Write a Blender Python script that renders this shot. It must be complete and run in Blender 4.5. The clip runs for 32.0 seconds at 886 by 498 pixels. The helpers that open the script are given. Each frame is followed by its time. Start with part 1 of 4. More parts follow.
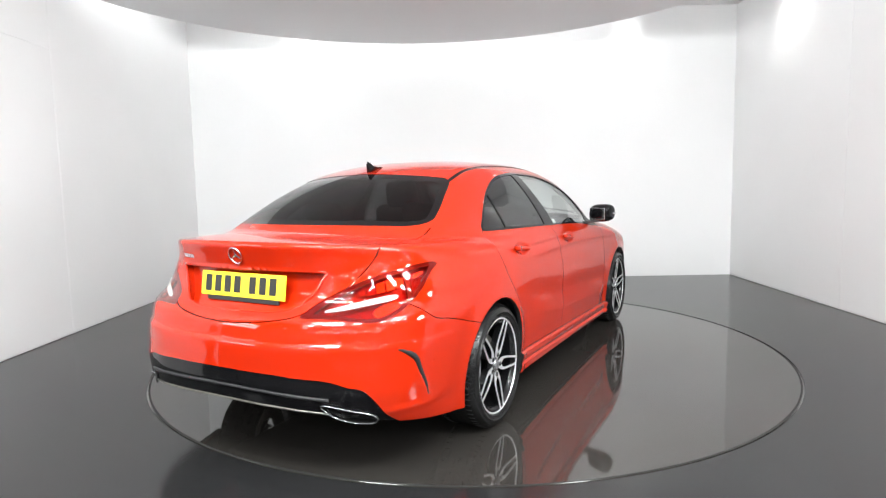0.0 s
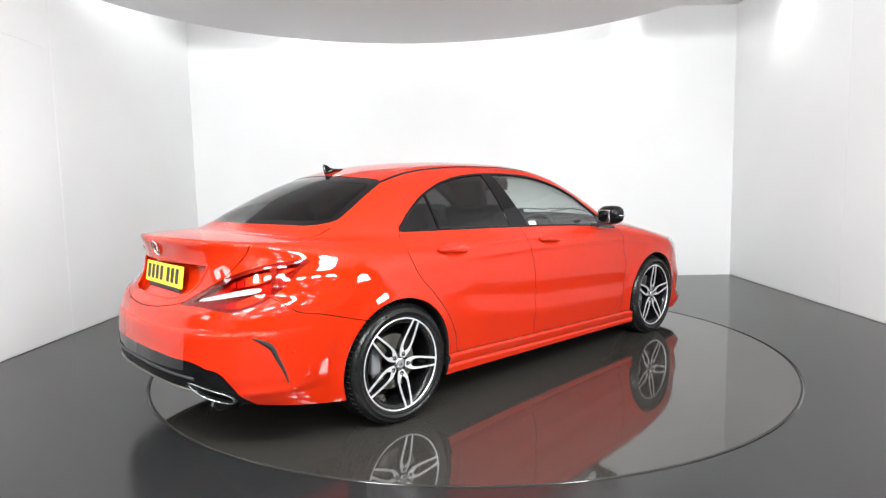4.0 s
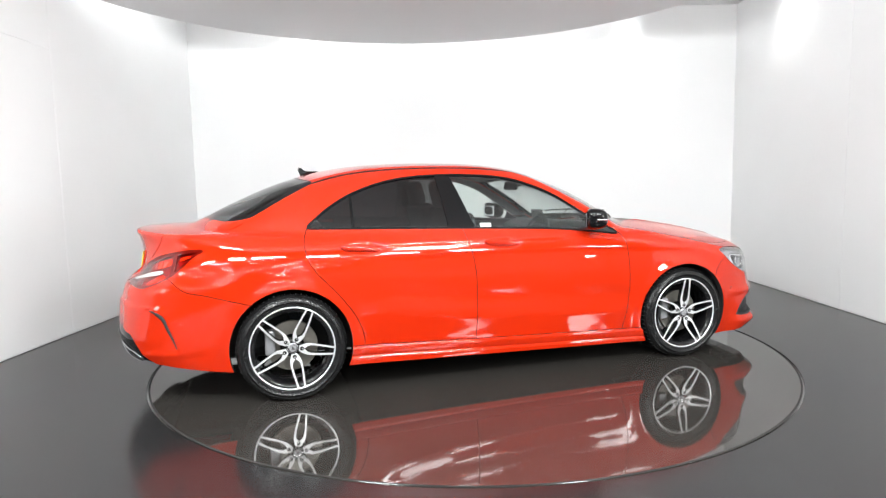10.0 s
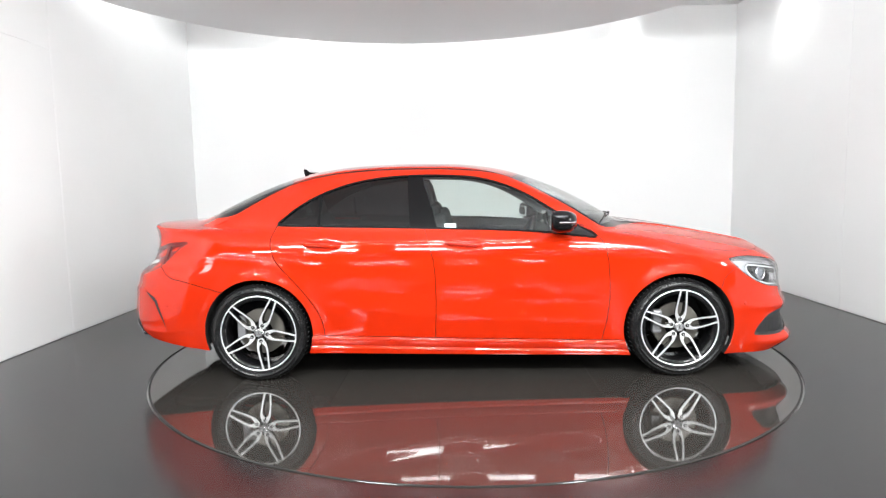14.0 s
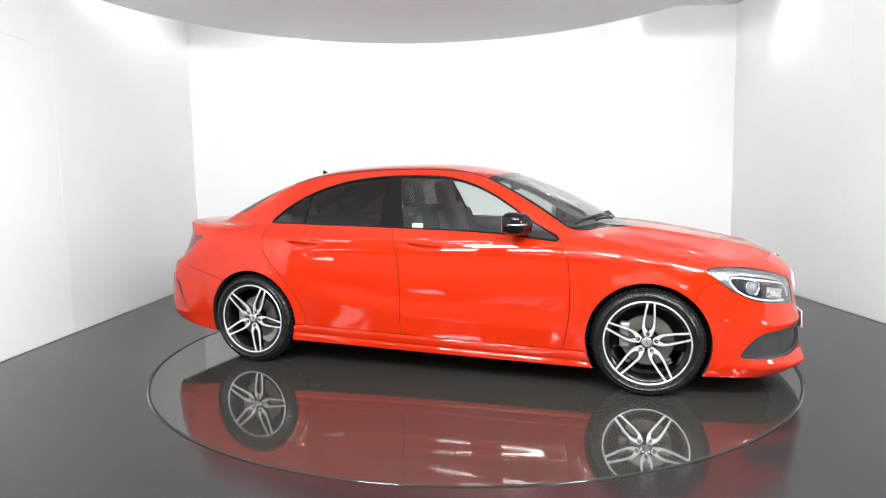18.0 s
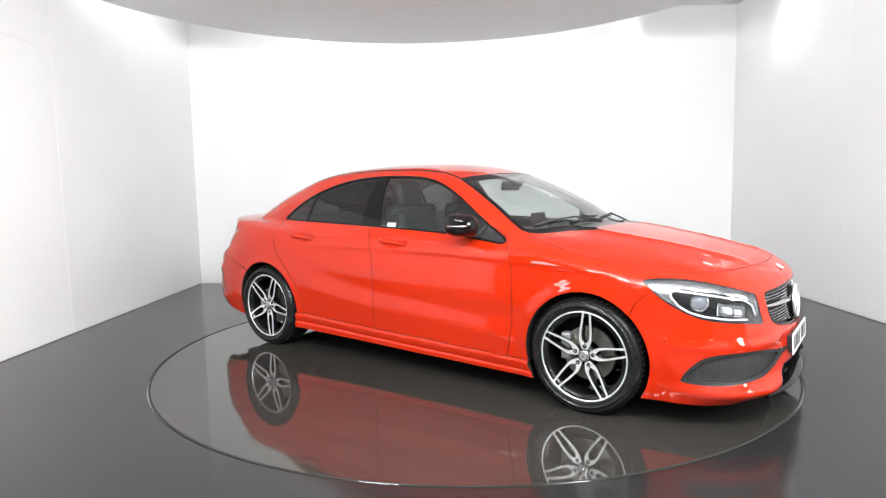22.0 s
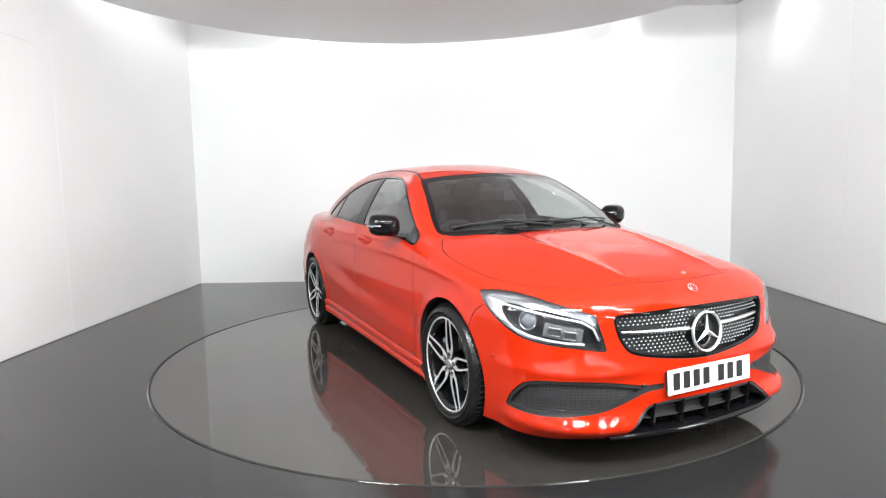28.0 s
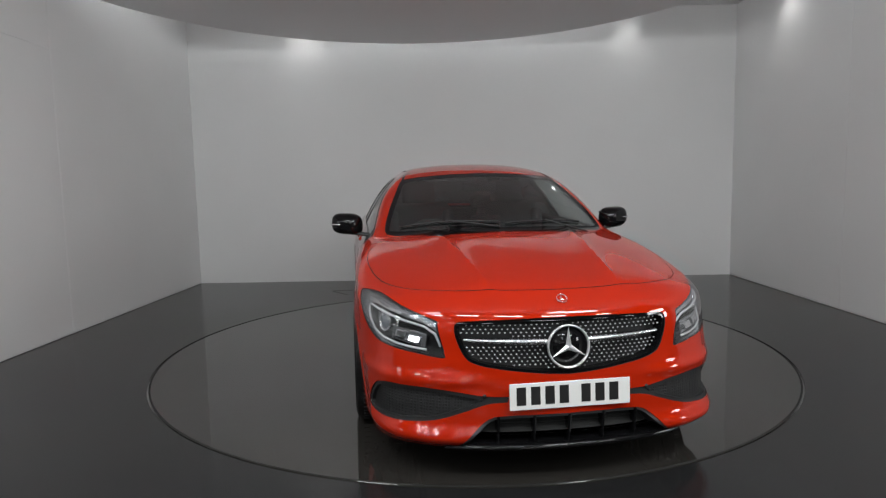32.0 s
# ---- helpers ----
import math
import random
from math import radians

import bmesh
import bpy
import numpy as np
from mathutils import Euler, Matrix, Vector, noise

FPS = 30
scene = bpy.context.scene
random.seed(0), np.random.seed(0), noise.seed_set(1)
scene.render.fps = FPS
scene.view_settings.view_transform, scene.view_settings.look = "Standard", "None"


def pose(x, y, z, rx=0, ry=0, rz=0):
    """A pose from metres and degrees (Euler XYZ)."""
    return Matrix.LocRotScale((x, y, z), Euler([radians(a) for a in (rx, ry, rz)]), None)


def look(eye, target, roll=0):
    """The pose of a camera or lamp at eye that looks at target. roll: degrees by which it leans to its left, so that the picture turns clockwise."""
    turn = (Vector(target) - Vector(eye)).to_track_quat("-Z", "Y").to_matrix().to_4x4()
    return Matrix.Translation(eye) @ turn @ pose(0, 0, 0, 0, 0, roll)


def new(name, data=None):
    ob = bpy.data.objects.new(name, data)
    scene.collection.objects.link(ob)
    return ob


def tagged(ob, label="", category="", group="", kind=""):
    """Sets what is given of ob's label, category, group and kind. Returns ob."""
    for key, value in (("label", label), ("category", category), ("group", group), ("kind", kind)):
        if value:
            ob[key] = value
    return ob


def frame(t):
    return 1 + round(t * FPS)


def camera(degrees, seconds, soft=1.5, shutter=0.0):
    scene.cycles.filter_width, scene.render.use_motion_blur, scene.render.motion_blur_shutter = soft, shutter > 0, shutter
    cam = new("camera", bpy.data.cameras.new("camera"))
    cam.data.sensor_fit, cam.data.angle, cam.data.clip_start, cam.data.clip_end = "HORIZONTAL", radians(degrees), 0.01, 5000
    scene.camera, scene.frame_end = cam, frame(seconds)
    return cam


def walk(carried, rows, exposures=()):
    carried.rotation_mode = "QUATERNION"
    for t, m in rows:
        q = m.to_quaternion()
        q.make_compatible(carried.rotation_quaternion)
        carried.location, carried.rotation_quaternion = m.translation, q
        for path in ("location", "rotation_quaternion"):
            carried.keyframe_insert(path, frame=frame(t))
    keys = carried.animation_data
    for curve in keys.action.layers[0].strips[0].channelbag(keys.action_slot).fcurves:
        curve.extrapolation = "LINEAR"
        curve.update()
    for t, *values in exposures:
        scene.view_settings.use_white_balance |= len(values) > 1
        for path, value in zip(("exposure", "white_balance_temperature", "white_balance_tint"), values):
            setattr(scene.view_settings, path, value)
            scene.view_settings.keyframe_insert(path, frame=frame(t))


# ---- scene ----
# ================= camera =================
EYE = (-0.1165, -4.6692, 1.2456)
YAW, PITCH, ROLL = radians(0.818), radians(-5.942), -1.092
AHEAD = Vector((-math.sin(YAW) * math.cos(PITCH), math.cos(YAW) * math.cos(PITCH), math.sin(PITCH)))
cam = camera(72.17, 32.0, soft=1.3)
STAND = look(EYE, Vector(EYE) + AHEAD, ROLL)
walk(cam, [(0.0, STAND), (32.0, STAND)],
     exposures=[(0.0, -0.09), (5.0, -0.05), (10.0, -0.02), (16.0, 0.0), (24.0, 0.0), (28.0, -0.05), (30.6, -0.06), (31.0, -0.40), (31.25, -0.68), (31.5, -1.0), (31.75, -1.36), (32.0, -1.75)])

# ================= world and lights =================
world = bpy.data.worlds.new("world")
scene.world = world
world.use_nodes = True
world.node_tree.nodes["Background"].inputs[0].default_value = (0.75, 0.85, 1.0, 1)
world.node_tree.nodes["Background"].inputs[1].default_value = 0.05

PANEL_GLOW = 120.0     # ceiling panels of the hall
STUDIO_GLOW = 74.0     # panels over the mouth of the studio
SIDE_GLOW = 52.0       # light panels on stands at the side walls
FRONT_GLOW = 215.0     # panels over the camera that face the back wall
RIM_FILL_GLOW = 20.0       # unseen fill strip added behind the rim of the round ceiling
SPOT_WATTS = 30.0      # down lights behind the round ceiling


def spot(x, y, z, watts, blend=0.9, cone=100):
    lamp = bpy.data.lights.new("downlight_lamp", "SPOT")
    lamp.energy, lamp.spot_size, lamp.spot_blend, lamp.shadow_soft_size = watts, radians(cone), blend, 0.06
    lamp.color = (1.0, 0.98, 0.95)
    ob = new("downlight_lamp", lamp)
    ob.matrix_world = look((x, y, z), (x, y + 0.001, 0))
    return ob


# ================= materials =================
def mat(name, color, rough=0.5, metal=0.0, coat=0.0, grain=0.0, grain_size=40.0, bump=0.0, bump_size=120.0, stain=0.0, stain_size=2.0, spec=0.5):
    m = bpy.data.materials.new(name)
    m.use_nodes = True
    nt = m.node_tree
    b = nt.nodes["Principled BSDF"]
    b.inputs["Base Color"].default_value = (*color, 1)
    b.inputs["Roughness"].default_value = rough
    b.inputs["Metallic"].default_value = metal
    b.inputs["Coat Weight"].default_value = coat
    b.inputs["Coat Roughness"].default_value = 0.008
    b.inputs["Coat IOR"].default_value = 1.46
    b.inputs["Specular IOR Level"].default_value = spec
    tc = nt.nodes.new("ShaderNodeTexCoord")
    if grain or stain:
        mix = nt.nodes.new("ShaderNodeMix")
        mix.data_type = "RGBA"
        mix.inputs["A"].default_value = (*[c * (1 - grain - stain) for c in color], 1)
        mix.inputs["B"].default_value = (*[min(1, c * (1 + grain + stain)) for c in color], 1)
        n1 = nt.nodes.new("ShaderNodeTexNoise")
        n1.inputs["Scale"].default_value = grain_size
        n1.inputs["Detail"].default_value = 6
        n2 = nt.nodes.new("ShaderNodeTexNoise")
        n2.inputs["Scale"].default_value = stain_size
        n2.inputs["Detail"].default_value = 4
        w = nt.nodes.new("ShaderNodeMath")
        w.operation = "MULTIPLY_ADD"
        tot = grain + stain
        w.inputs[1].default_value = grain / tot
        m2 = nt.nodes.new("ShaderNodeMath")
        m2.operation = "MULTIPLY"
        m2.inputs[1].default_value = stain / tot
        nt.links.new(tc.outputs["Object"], n1.inputs["Vector"])
        nt.links.new(tc.outputs["Object"], n2.inputs["Vector"])
        nt.links.new(n2.outputs["Fac"], m2.inputs[0])
        nt.links.new(n1.outputs["Fac"], w.inputs[0])
        nt.links.new(m2.outputs[0], w.inputs[2])
        nt.links.new(w.outputs[0], mix.inputs["Factor"])
        nt.links.new(mix.outputs["Result"], b.inputs["Base Color"])
    if bump:
        n3 = nt.nodes.new("ShaderNodeTexNoise")
        n3.inputs["Scale"].default_value = bump_size
        n3.inputs["Detail"].default_value = 3
        bp = nt.nodes.new("ShaderNodeBump")
        bp.inputs["Strength"].default_value = bump
        bp.inputs["Distance"].default_value = 0.002
        nt.links.new(tc.outputs["Object"], n3.inputs["Vector"])
        nt.links.new(n3.outputs["Fac"], bp.inputs["Height"])
        nt.links.new(bp.outputs["Normal"], b.inputs["Normal"])
    return m


def glow(name, color, strength):
    m = bpy.data.materials.new(name)
    m.use_nodes = True
    b = m.node_tree.nodes["Principled BSDF"]
    b.inputs["Base Color"].default_value = (0.8, 0.8, 0.8, 1)
    b.inputs["Emission Color"].default_value = (*color, 1)
    b.inputs["Emission Strength"].default_value = strength
    return m


def glass(name, color, rough=0.0, gloss=0.07, power=3.0):
    """Thin pane: a tinted clear coat that reflects by its angle."""
    m = bpy.data.materials.new(name)
    m.use_nodes = True
    nt = m.node_tree
    nt.nodes.remove(nt.nodes["Principled BSDF"])
    t = nt.nodes.new("ShaderNodeBsdfTransparent")
    t.inputs["Color"].default_value = (*color, 1)
    g = nt.nodes.new("ShaderNodeBsdfGlossy")
    g.inputs["Roughness"].default_value = rough
    lw = nt.nodes.new("ShaderNodeLayerWeight")
    lw.inputs["Blend"].default_value = 0.5
    pw = nt.nodes.new("ShaderNodeMath")
    pw.operation = "POWER"
    pw.inputs[1].default_value = power
    fr = nt.nodes.new("ShaderNodeMath")
    fr.operation = "MULTIPLY_ADD"
    fr.inputs[1].default_value = 0.9
    fr.inputs[2].default_value = gloss
    nt.links.new(lw.outputs["Facing"], pw.inputs[0])
    nt.links.new(pw.outputs[0], fr.inputs[0])
    mx = nt.nodes.new("ShaderNodeMixShader")
    nt.links.new(fr.outputs[0], mx.inputs[0])
    nt.links.new(t.outputs[0], mx.inputs[1])
    nt.links.new(g.outputs[0], mx.inputs[2])
    nt.links.new(mx.outputs[0], nt.nodes["Material Output"].inputs[0])
    return m


RED = mat("red_paint", (0.41, 0.0160, 0.0022), rough=0.45, spec=0.0, coat=1.0, grain=0.02, grain_size=900)
WALL = mat("white_wall_paint", (0.80, 0.80, 0.80), rough=0.6, stain=0.03, stain_size=1.3, grain=0.01, grain_size=30, bump=0.15, bump_size=60)
CEIL = mat("ceiling_paint", (0.84, 0.84, 0.85), rough=0.7, stain=0.02, stain_size=0.8)
FLOOR = mat("floor_coating", (0.016, 0.016, 0.0165), rough=0.17, stain=0.12, stain_size=1.5, grain=0.06, grain_size=60, bump=0.03, bump_size=9, spec=0.29)
TABLE = mat("turntable_coating", (0.029, 0.0265, 0.024), rough=0.05, stain=0.10, stain_size=1.7, grain=0.05, grain_size=60, bump=0.04, bump_size=14, spec=0.66)
DARK = mat("groove_black", (0.008, 0.008, 0.008), rough=0.8)
BLACK = mat("gloss_black", (0.004, 0.004, 0.0045), rough=0.06, spec=0.27)
PLASTIC = mat("black_plastic", (0.016, 0.016, 0.017), rough=0.45, grain=0.1, grain_size=300)
CABIN = mat("cabin_black", (0.010, 0.0132, 0.0145), rough=0.6, spec=0.2, grain=0.04, grain_size=120)
LINER = mat("arch_liner", (0.010, 0.010, 0.010), rough=0.85, grain=0.15, grain_size=60)
RUBBER = mat("tyre_rubber", (0.007, 0.007, 0.0072), rough=0.27, spec=0.26, grain=0.2, grain_size=80, stain=0.2, stain_size=14, bump=0.5, bump_size=70)
ALLOY = mat("machined_alloy", (0.92, 0.92, 0.93), rough=0.36, metal=0.8, grain=0.04, grain_size=300)
RIMBLACK = mat("wheel_black", (0.006, 0.006, 0.0065), rough=0.16, spec=0.35)
CHROME = mat("chrome", (0.85, 0.85, 0.87), rough=0.06, metal=1.0)
SATIN = mat("satin_silver", (0.70, 0.70, 0.72), rough=0.26, metal=1.0)
STEEL = mat("brake_steel", (0.24, 0.225, 0.20), rough=0.4, metal=1.0, grain=0.1, grain_size=200)
CALIPER = mat("caliper_grey", (0.26, 0.26, 0.27), rough=0.40, metal=0.5)
CLEAR = glass("clear_glass", (0.80, 0.86, 0.84), gloss=0.075, power=2.6)
TINT = glass("privacy_glass", (0.11, 0.11, 0.115), gloss=0.06, power=3.6)
REARTINT = glass("rear_screen_glass", (0.055, 0.057, 0.06), gloss=0.04, power=5.0)
LENS = glass("lamp_lens", (0.93, 0.94, 0.95))
REDLENS = glass("red_lens", (0.92, 0.28, 0.20), gloss=0.03)
LAMPDARK = mat("lamp_black", (0.012, 0.012, 0.013), rough=0.25, coat=0.3)
LAMPWHITE = mat("frosted_guide", (0.62, 0.63, 0.65), rough=0.18, coat=0.8)
LAMPGLASS = mat("projector_glass", (0.16, 0.17, 0.19), rough=0.03, coat=1.0)
LAMPRED = mat("tail_lamp_red", (0.30, 0.014, 0.012), rough=0.35, grain=0.15, grain_size=60)
LAMPAMBER = mat("segment_orange", (0.95, 0.20, 0.04), rough=0.2, coat=0.8)
LAMPEDGE = mat("lamp_edge_red", (0.10, 0.006, 0.006), rough=0.30)
LAMPPALE = mat("pale_strip", (0.42, 0.39, 0.38), rough=0.3, coat=0.3, grain=0.25, grain_size=220)
HEADLINER = mat("grey_headlining", (0.13, 0.14, 0.145), rough=0.9, grain=0.08, grain_size=300)
PLATE_WHITE = mat("plate_white", (0.82, 0.82, 0.80), rough=0.35)
PLATE_YELLOW = mat("plate_yellow", (0.86, 0.66, 0.02), rough=0.35)
PLATE_INK = mat("plate_ink", (0.012, 0.012, 0.012), rough=0.5)
HALL = mat("hall_wall", (0.38, 0.38, 0.38), rough=0.8, stain=0.2, stain_size=0.5)
LAMPSILVER = mat("lamp_silver", (0.44, 0.445, 0.46), rough=0.20, metal=0.9)
LAMPBROW = mat("lamp_reflector", (0.66, 0.665, 0.68), rough=0.18, metal=0.9)
STUD = mat("frosted_silver", (0.62, 0.62, 0.64), rough=0.45, metal=0.6)


def mesh_mat(name):
    """Black plastic honeycomb."""
    m = mat(name, (0.012, 0.012, 0.013), rough=0.5)
    nt = m.node_tree
    b = nt.nodes["Principled BSDF"]
    tc = nt.nodes.new("ShaderNodeTexCoord")
    v = nt.nodes.new("ShaderNodeTexVoronoi")
    v.feature = "DISTANCE_TO_EDGE"
    v.inputs["Scale"].default_value = 80
    v.inputs["Randomness"].default_value = 0.15
    r = nt.nodes.new("ShaderNodeValToRGB")
    r.color_ramp.elements[0].position, r.color_ramp.elements[0].color = 0.10, (0.016, 0.016, 0.017, 1)
    r.color_ramp.elements[1].position, r.color_ramp.elements[1].color = 0.22, (0.002, 0.002, 0.002, 1)
    bp = nt.nodes.new("ShaderNodeBump")
    bp.invert = True
    bp.inputs["Distance"].default_value = 0.004
    nt.links.new(tc.outputs["Object"], v.inputs["Vector"])
    nt.links.new(v.outputs["Distance"], r.inputs["Fac"])
    nt.links.new(r.outputs["Color"], b.inputs["Base Color"])
    nt.links.new(v.outputs["Distance"], bp.inputs["Height"])
    nt.links.new(bp.outputs["Normal"], b.inputs["Normal"])
    return m


HONEYCOMB = mesh_mat("honeycomb_mesh")


# ================= small mesh helpers =================
def mesh_object(name, verts, faces, material, parent=None, label="", smooth=False):
    me = bpy.data.meshes.new(name)
    me.from_pydata([tuple(v) for v in verts], [], [tuple(f) for f in faces])
    me.materials.append(material)
    if smooth:
        me.polygons.foreach_set("use_smooth", [True] * len(me.polygons))
    me.update()
    ob = new(name, me)
    if parent is not None:
        ob.parent = parent
    return tagged(ob, label)


def part(name, bm, material, parent, label="", smooth=False, m=None):
    me = bpy.data.meshes.new(name)
    bm.to_mesh(me)
    bm.free()
    me.materials.append(material)
    if smooth:
        me.polygons.foreach_set("use_smooth", [True] * len(me.polygons))
    ob = new(name, me)
    if parent is not None:
        ob.parent = parent
    if m is not None:
        ob.matrix_basis = m
    return tagged(ob, label)


def box(sx, sy, sz, m=None, bevel=0.0, bm=None, segments=2):
    """A bevelled box about the origin of m, added to bm."""
    own = bmesh.new()
    bmesh.ops.create_cube(own, size=1.0, matrix=Matrix.Diagonal((sx, sy, sz, 1)))
    if bevel:
        bmesh.ops.bevel(own, geom=own.edges[:], offset=bevel, segments=segments, affect="EDGES", profile=0.5)
    if m is not None:
        bmesh.ops.transform(own, matrix=m, verts=own.verts)
    return own if bm is None else merge(bm, own)


def merge(bm, other):
    tmp = bpy.data.meshes.new("tmp")
    other.to_mesh(tmp)
    other.free()
    bm.from_mesh(tmp)
    bpy.data.meshes.remove(tmp)
    return bm


def spin(profile, steps=64, axis="y", m=None, closed=False):
    """A surface of revolution: profile of (radius, height) round an axis."""
    verts, faces, n = [], [], len(profile)
    for i in range(steps):
        a = 2 * math.pi * i / steps
        for r, h in profile:
            p = (r * math.cos(a), h, r * math.sin(a)) if axis == "y" else (r * math.cos(a), r * math.sin(a), h)
            verts.append(p)
    for i in range(steps):
        j = (i + 1) % steps
        for k in range(n if closed else n - 1):
            l = (k + 1) % n
            faces.append((i * n + k, i * n + l, j * n + l, j * n + k))
    bm = bmesh.new()
    vs = [bm.verts.new(v) for v in verts]
    for f in faces:
        bm.faces.new([vs[i] for i in f])
    bmesh.ops.remove_doubles(bm, verts=bm.verts, dist=1e-6)
    bmesh.ops.recalc_face_normals(bm, faces=bm.faces)
    if m is not None:
        bmesh.ops.transform(bm, matrix=m, verts=bm.verts)
    return bm


def tube(points, radius, sides=8, closed=False):
    """A round bar along a line of points; radius is one number or one for each point."""
    bm = bmesh.new()
    radii = list(radius) if isinstance(radius, (list, tuple)) else [radius] * len(points)
    pts = [Vector(p) for p in points]
    rings = []
    n = len(pts)
    for i, p in enumerate(pts):
        a = pts[(i - 1) % n] if closed or i else p
        b = pts[(i + 1) % n] if closed or i < n - 1 else p
        q = (b - a).to_track_quat("Z", "Y")
        radius = radii[i]
        rings.append([bm.verts.new(p + q @ Vector((radius * math.cos(k * 2 * math.pi / sides), radius * math.sin(k * 2 * math.pi / sides), 0))) for k in range(sides)])
    for i in range(n if closed else n - 1):
        r0, r1 = rings[i], rings[(i + 1) % n]
        for k in range(sides):
            bm.faces.new((r0[k], r0[(k + 1) % sides], r1[(k + 1) % sides], r1[k]))
    if not closed:
        bm.faces.new(rings[0][::-1])
        bm.faces.new(rings[-1])
    return bm


def plate(outline, depth, bevel=0.0, segments=2):
    """A flat plate from an outline in x, z, its front at y = 0, its back at y = depth."""
    bm = bmesh.new()
    vs = [bm.verts.new((x, 0, z)) for x, z in outline]
    f = bm.faces.new(vs)
    bmesh.ops.recalc_face_normals(bm, faces=bm.faces)
    r = bmesh.ops.extrude_face_region(bm, geom=[f])
    bmesh.ops.translate(bm, vec=(0, depth, 0), verts=[v for v in r["geom"] if isinstance(v, bmesh.types.BMVert)])
    bmesh.ops.recalc_face_normals(bm, faces=bm.faces)
    if bevel:
        edges = [e for e in bm.edges if all(abs(v.co.y) < 1e-6 for v in e.verts)]
        bmesh.ops.bevel(bm, geom=edges, offset=bevel, segments=segments, affect="EDGES", profile=0.5)
    return bm


# ================= the studio =================
X_LEFT, X_RIGHT, Y_BACK, Y_MOUTH, Y_SIDE, Z_TOP = -3.50, 3.58, 3.39, -4.0, -2.5, 3.47
TABLE_R = 2.264


def slab(name, lo, hi, material, label="", category="", bevel=0.0):
    bm = box(hi[0] - lo[0], hi[1] - lo[1], hi[2] - lo[2], bevel=bevel)
    ob = part(name, bm, material, None, m=Matrix.Translation([(a + b) / 2 for a, b in zip(lo, hi)]))
    return tagged(ob, label, category, kind="structure")


def build_studio():
    # floor with a round hole for the turntable
    steps = 160
    verts, faces = [], []
    for i in range(steps):
        a = 2 * math.pi * i / steps
        c, s = math.cos(a), math.sin(a)
        k = 40.0 / max(abs(c), abs(s))
        verts += [((TABLE_R + 0.010) * c, (TABLE_R + 0.010) * s, -0.05), ((TABLE_R + 0.010) * c, (TABLE_R + 0.010) * s, -0.0008),
                  ((TABLE_R + 0.011) * c, (TABLE_R + 0.011) * s, 0.0), (k * c, k * s, 0.0)]
    for i in range(steps):
        j = (i + 1) % steps
        for k in range(3):
            faces.append((4 * i + k, 4 * i + k + 1, 4 * j + k + 1, 4 * j + k)[::-1])
    floor = mesh_object("floor", verts, faces, FLOOR)
    tagged(floor, "dark grey polished resin floor with a round pit", "floor", kind="structure")
    pit = part("turntable_pit", spin([(0.0, -0.06), (TABLE_R + 0.02, -0.06), (TABLE_R + 0.02, -0.03)], 96, "z"), DARK, None)
    tagged(pit, "black gap under the rim of the turntable", "gap", kind="structure")
    slab("wall_back", (X_LEFT - 0.2, Y_BACK, -0.01), (X_RIGHT + 0.2, Y_BACK + 0.15, Z_TOP), WALL, "plain white painted back wall of the studio", "wall")
    slab("wall_left", (X_LEFT - 0.15, Y_SIDE, -0.01), (X_LEFT, Y_BACK, Z_TOP), WALL, "white painted side wall of boarded panels", "wall")
    slab("wall_right", (X_RIGHT, Y_SIDE, -0.01), (X_RIGHT + 0.15, Y_BACK, Z_TOP), WALL, "white painted side wall lit by a down light", "wall")
    slab("ceiling", (X_LEFT - 0.15, Y_MOUTH, Z_TOP), (X_RIGHT + 0.15, Y_BACK + 0.15, Z_TOP + 0.1), CEIL, "upper white ceiling above the round one", "ceiling")
    # boards on the side walls, with thin open joints
    for x0, x1, boards in ((X_LEFT, X_LEFT + 0.006, ((Y_SIDE, 0.592, 0.008, 2.458), (Y_SIDE, 0.592, 2.462, Z_TOP), (0.608, Y_BACK, 0.008, Z_TOP))),
                           (X_RIGHT - 0.006, X_RIGHT, ((Y_SIDE, 1.098, 0.008, Z_TOP), (1.101, Y_BACK, 0.008, Z_TOP)))):
        wall = bpy.data.objects["wall_left" if x0 < 0 else "wall_right"]
        for y0, y1, z0, z1 in boards:
            b = part("wall_board", box(x1 - x0, y1 - y0, z1 - z0, bevel=0.0015, segments=1), WALL, wall)
            b.matrix_basis = wall.matrix_basis.inverted() @ Matrix.Translation(((x0 + x1) / 2, (y0 + y1) / 2, (z0 + z1) / 2))
    strip = part("joint_strip", box(0.007, 0.014, Z_TOP - 0.02, bevel=0.001), WALL, bpy.data.objects["wall_left"])
    strip.matrix_basis = bpy.data.objects["wall_left"].matrix_basis.inverted() @ Matrix.Translation((X_LEFT + 0.0032, 0.60, Z_TOP / 2))
    for (ax, ay), (bx, by) in (((-1.57, 2.60), (-1.33, 2.30)), ((-1.57, 2.60), (-1.20, 2.66))):
        d = math.hypot(bx - ax, by - ay)
        seam = part("floor_seam", box(d, 0.006, 0.0016, bevel=0.0004, segments=1), DARK, None, m=pose((ax + bx) / 2, (ay + by) / 2, 0.0006, 0, 0, math.degrees(math.atan2(by - ay, bx - ax))))
        tagged(seam, "thin dark saw cut in the floor", "seam", kind="structure")
    disc = part("ceiling_disc", spin([(0.0, 0.0), (3.13, 0.0), (3.14, 0.01), (3.14, 0.12), (0.0, 0.12)], 128, "z"), CEIL, None, m=pose(-0.4, -0.06, 3.0))
    tagged(disc, "large round suspended white ceiling over the turntable", "ceiling", kind="structure")
    # closing hall behind the camera
    hall = box(22, 42, 5.0)
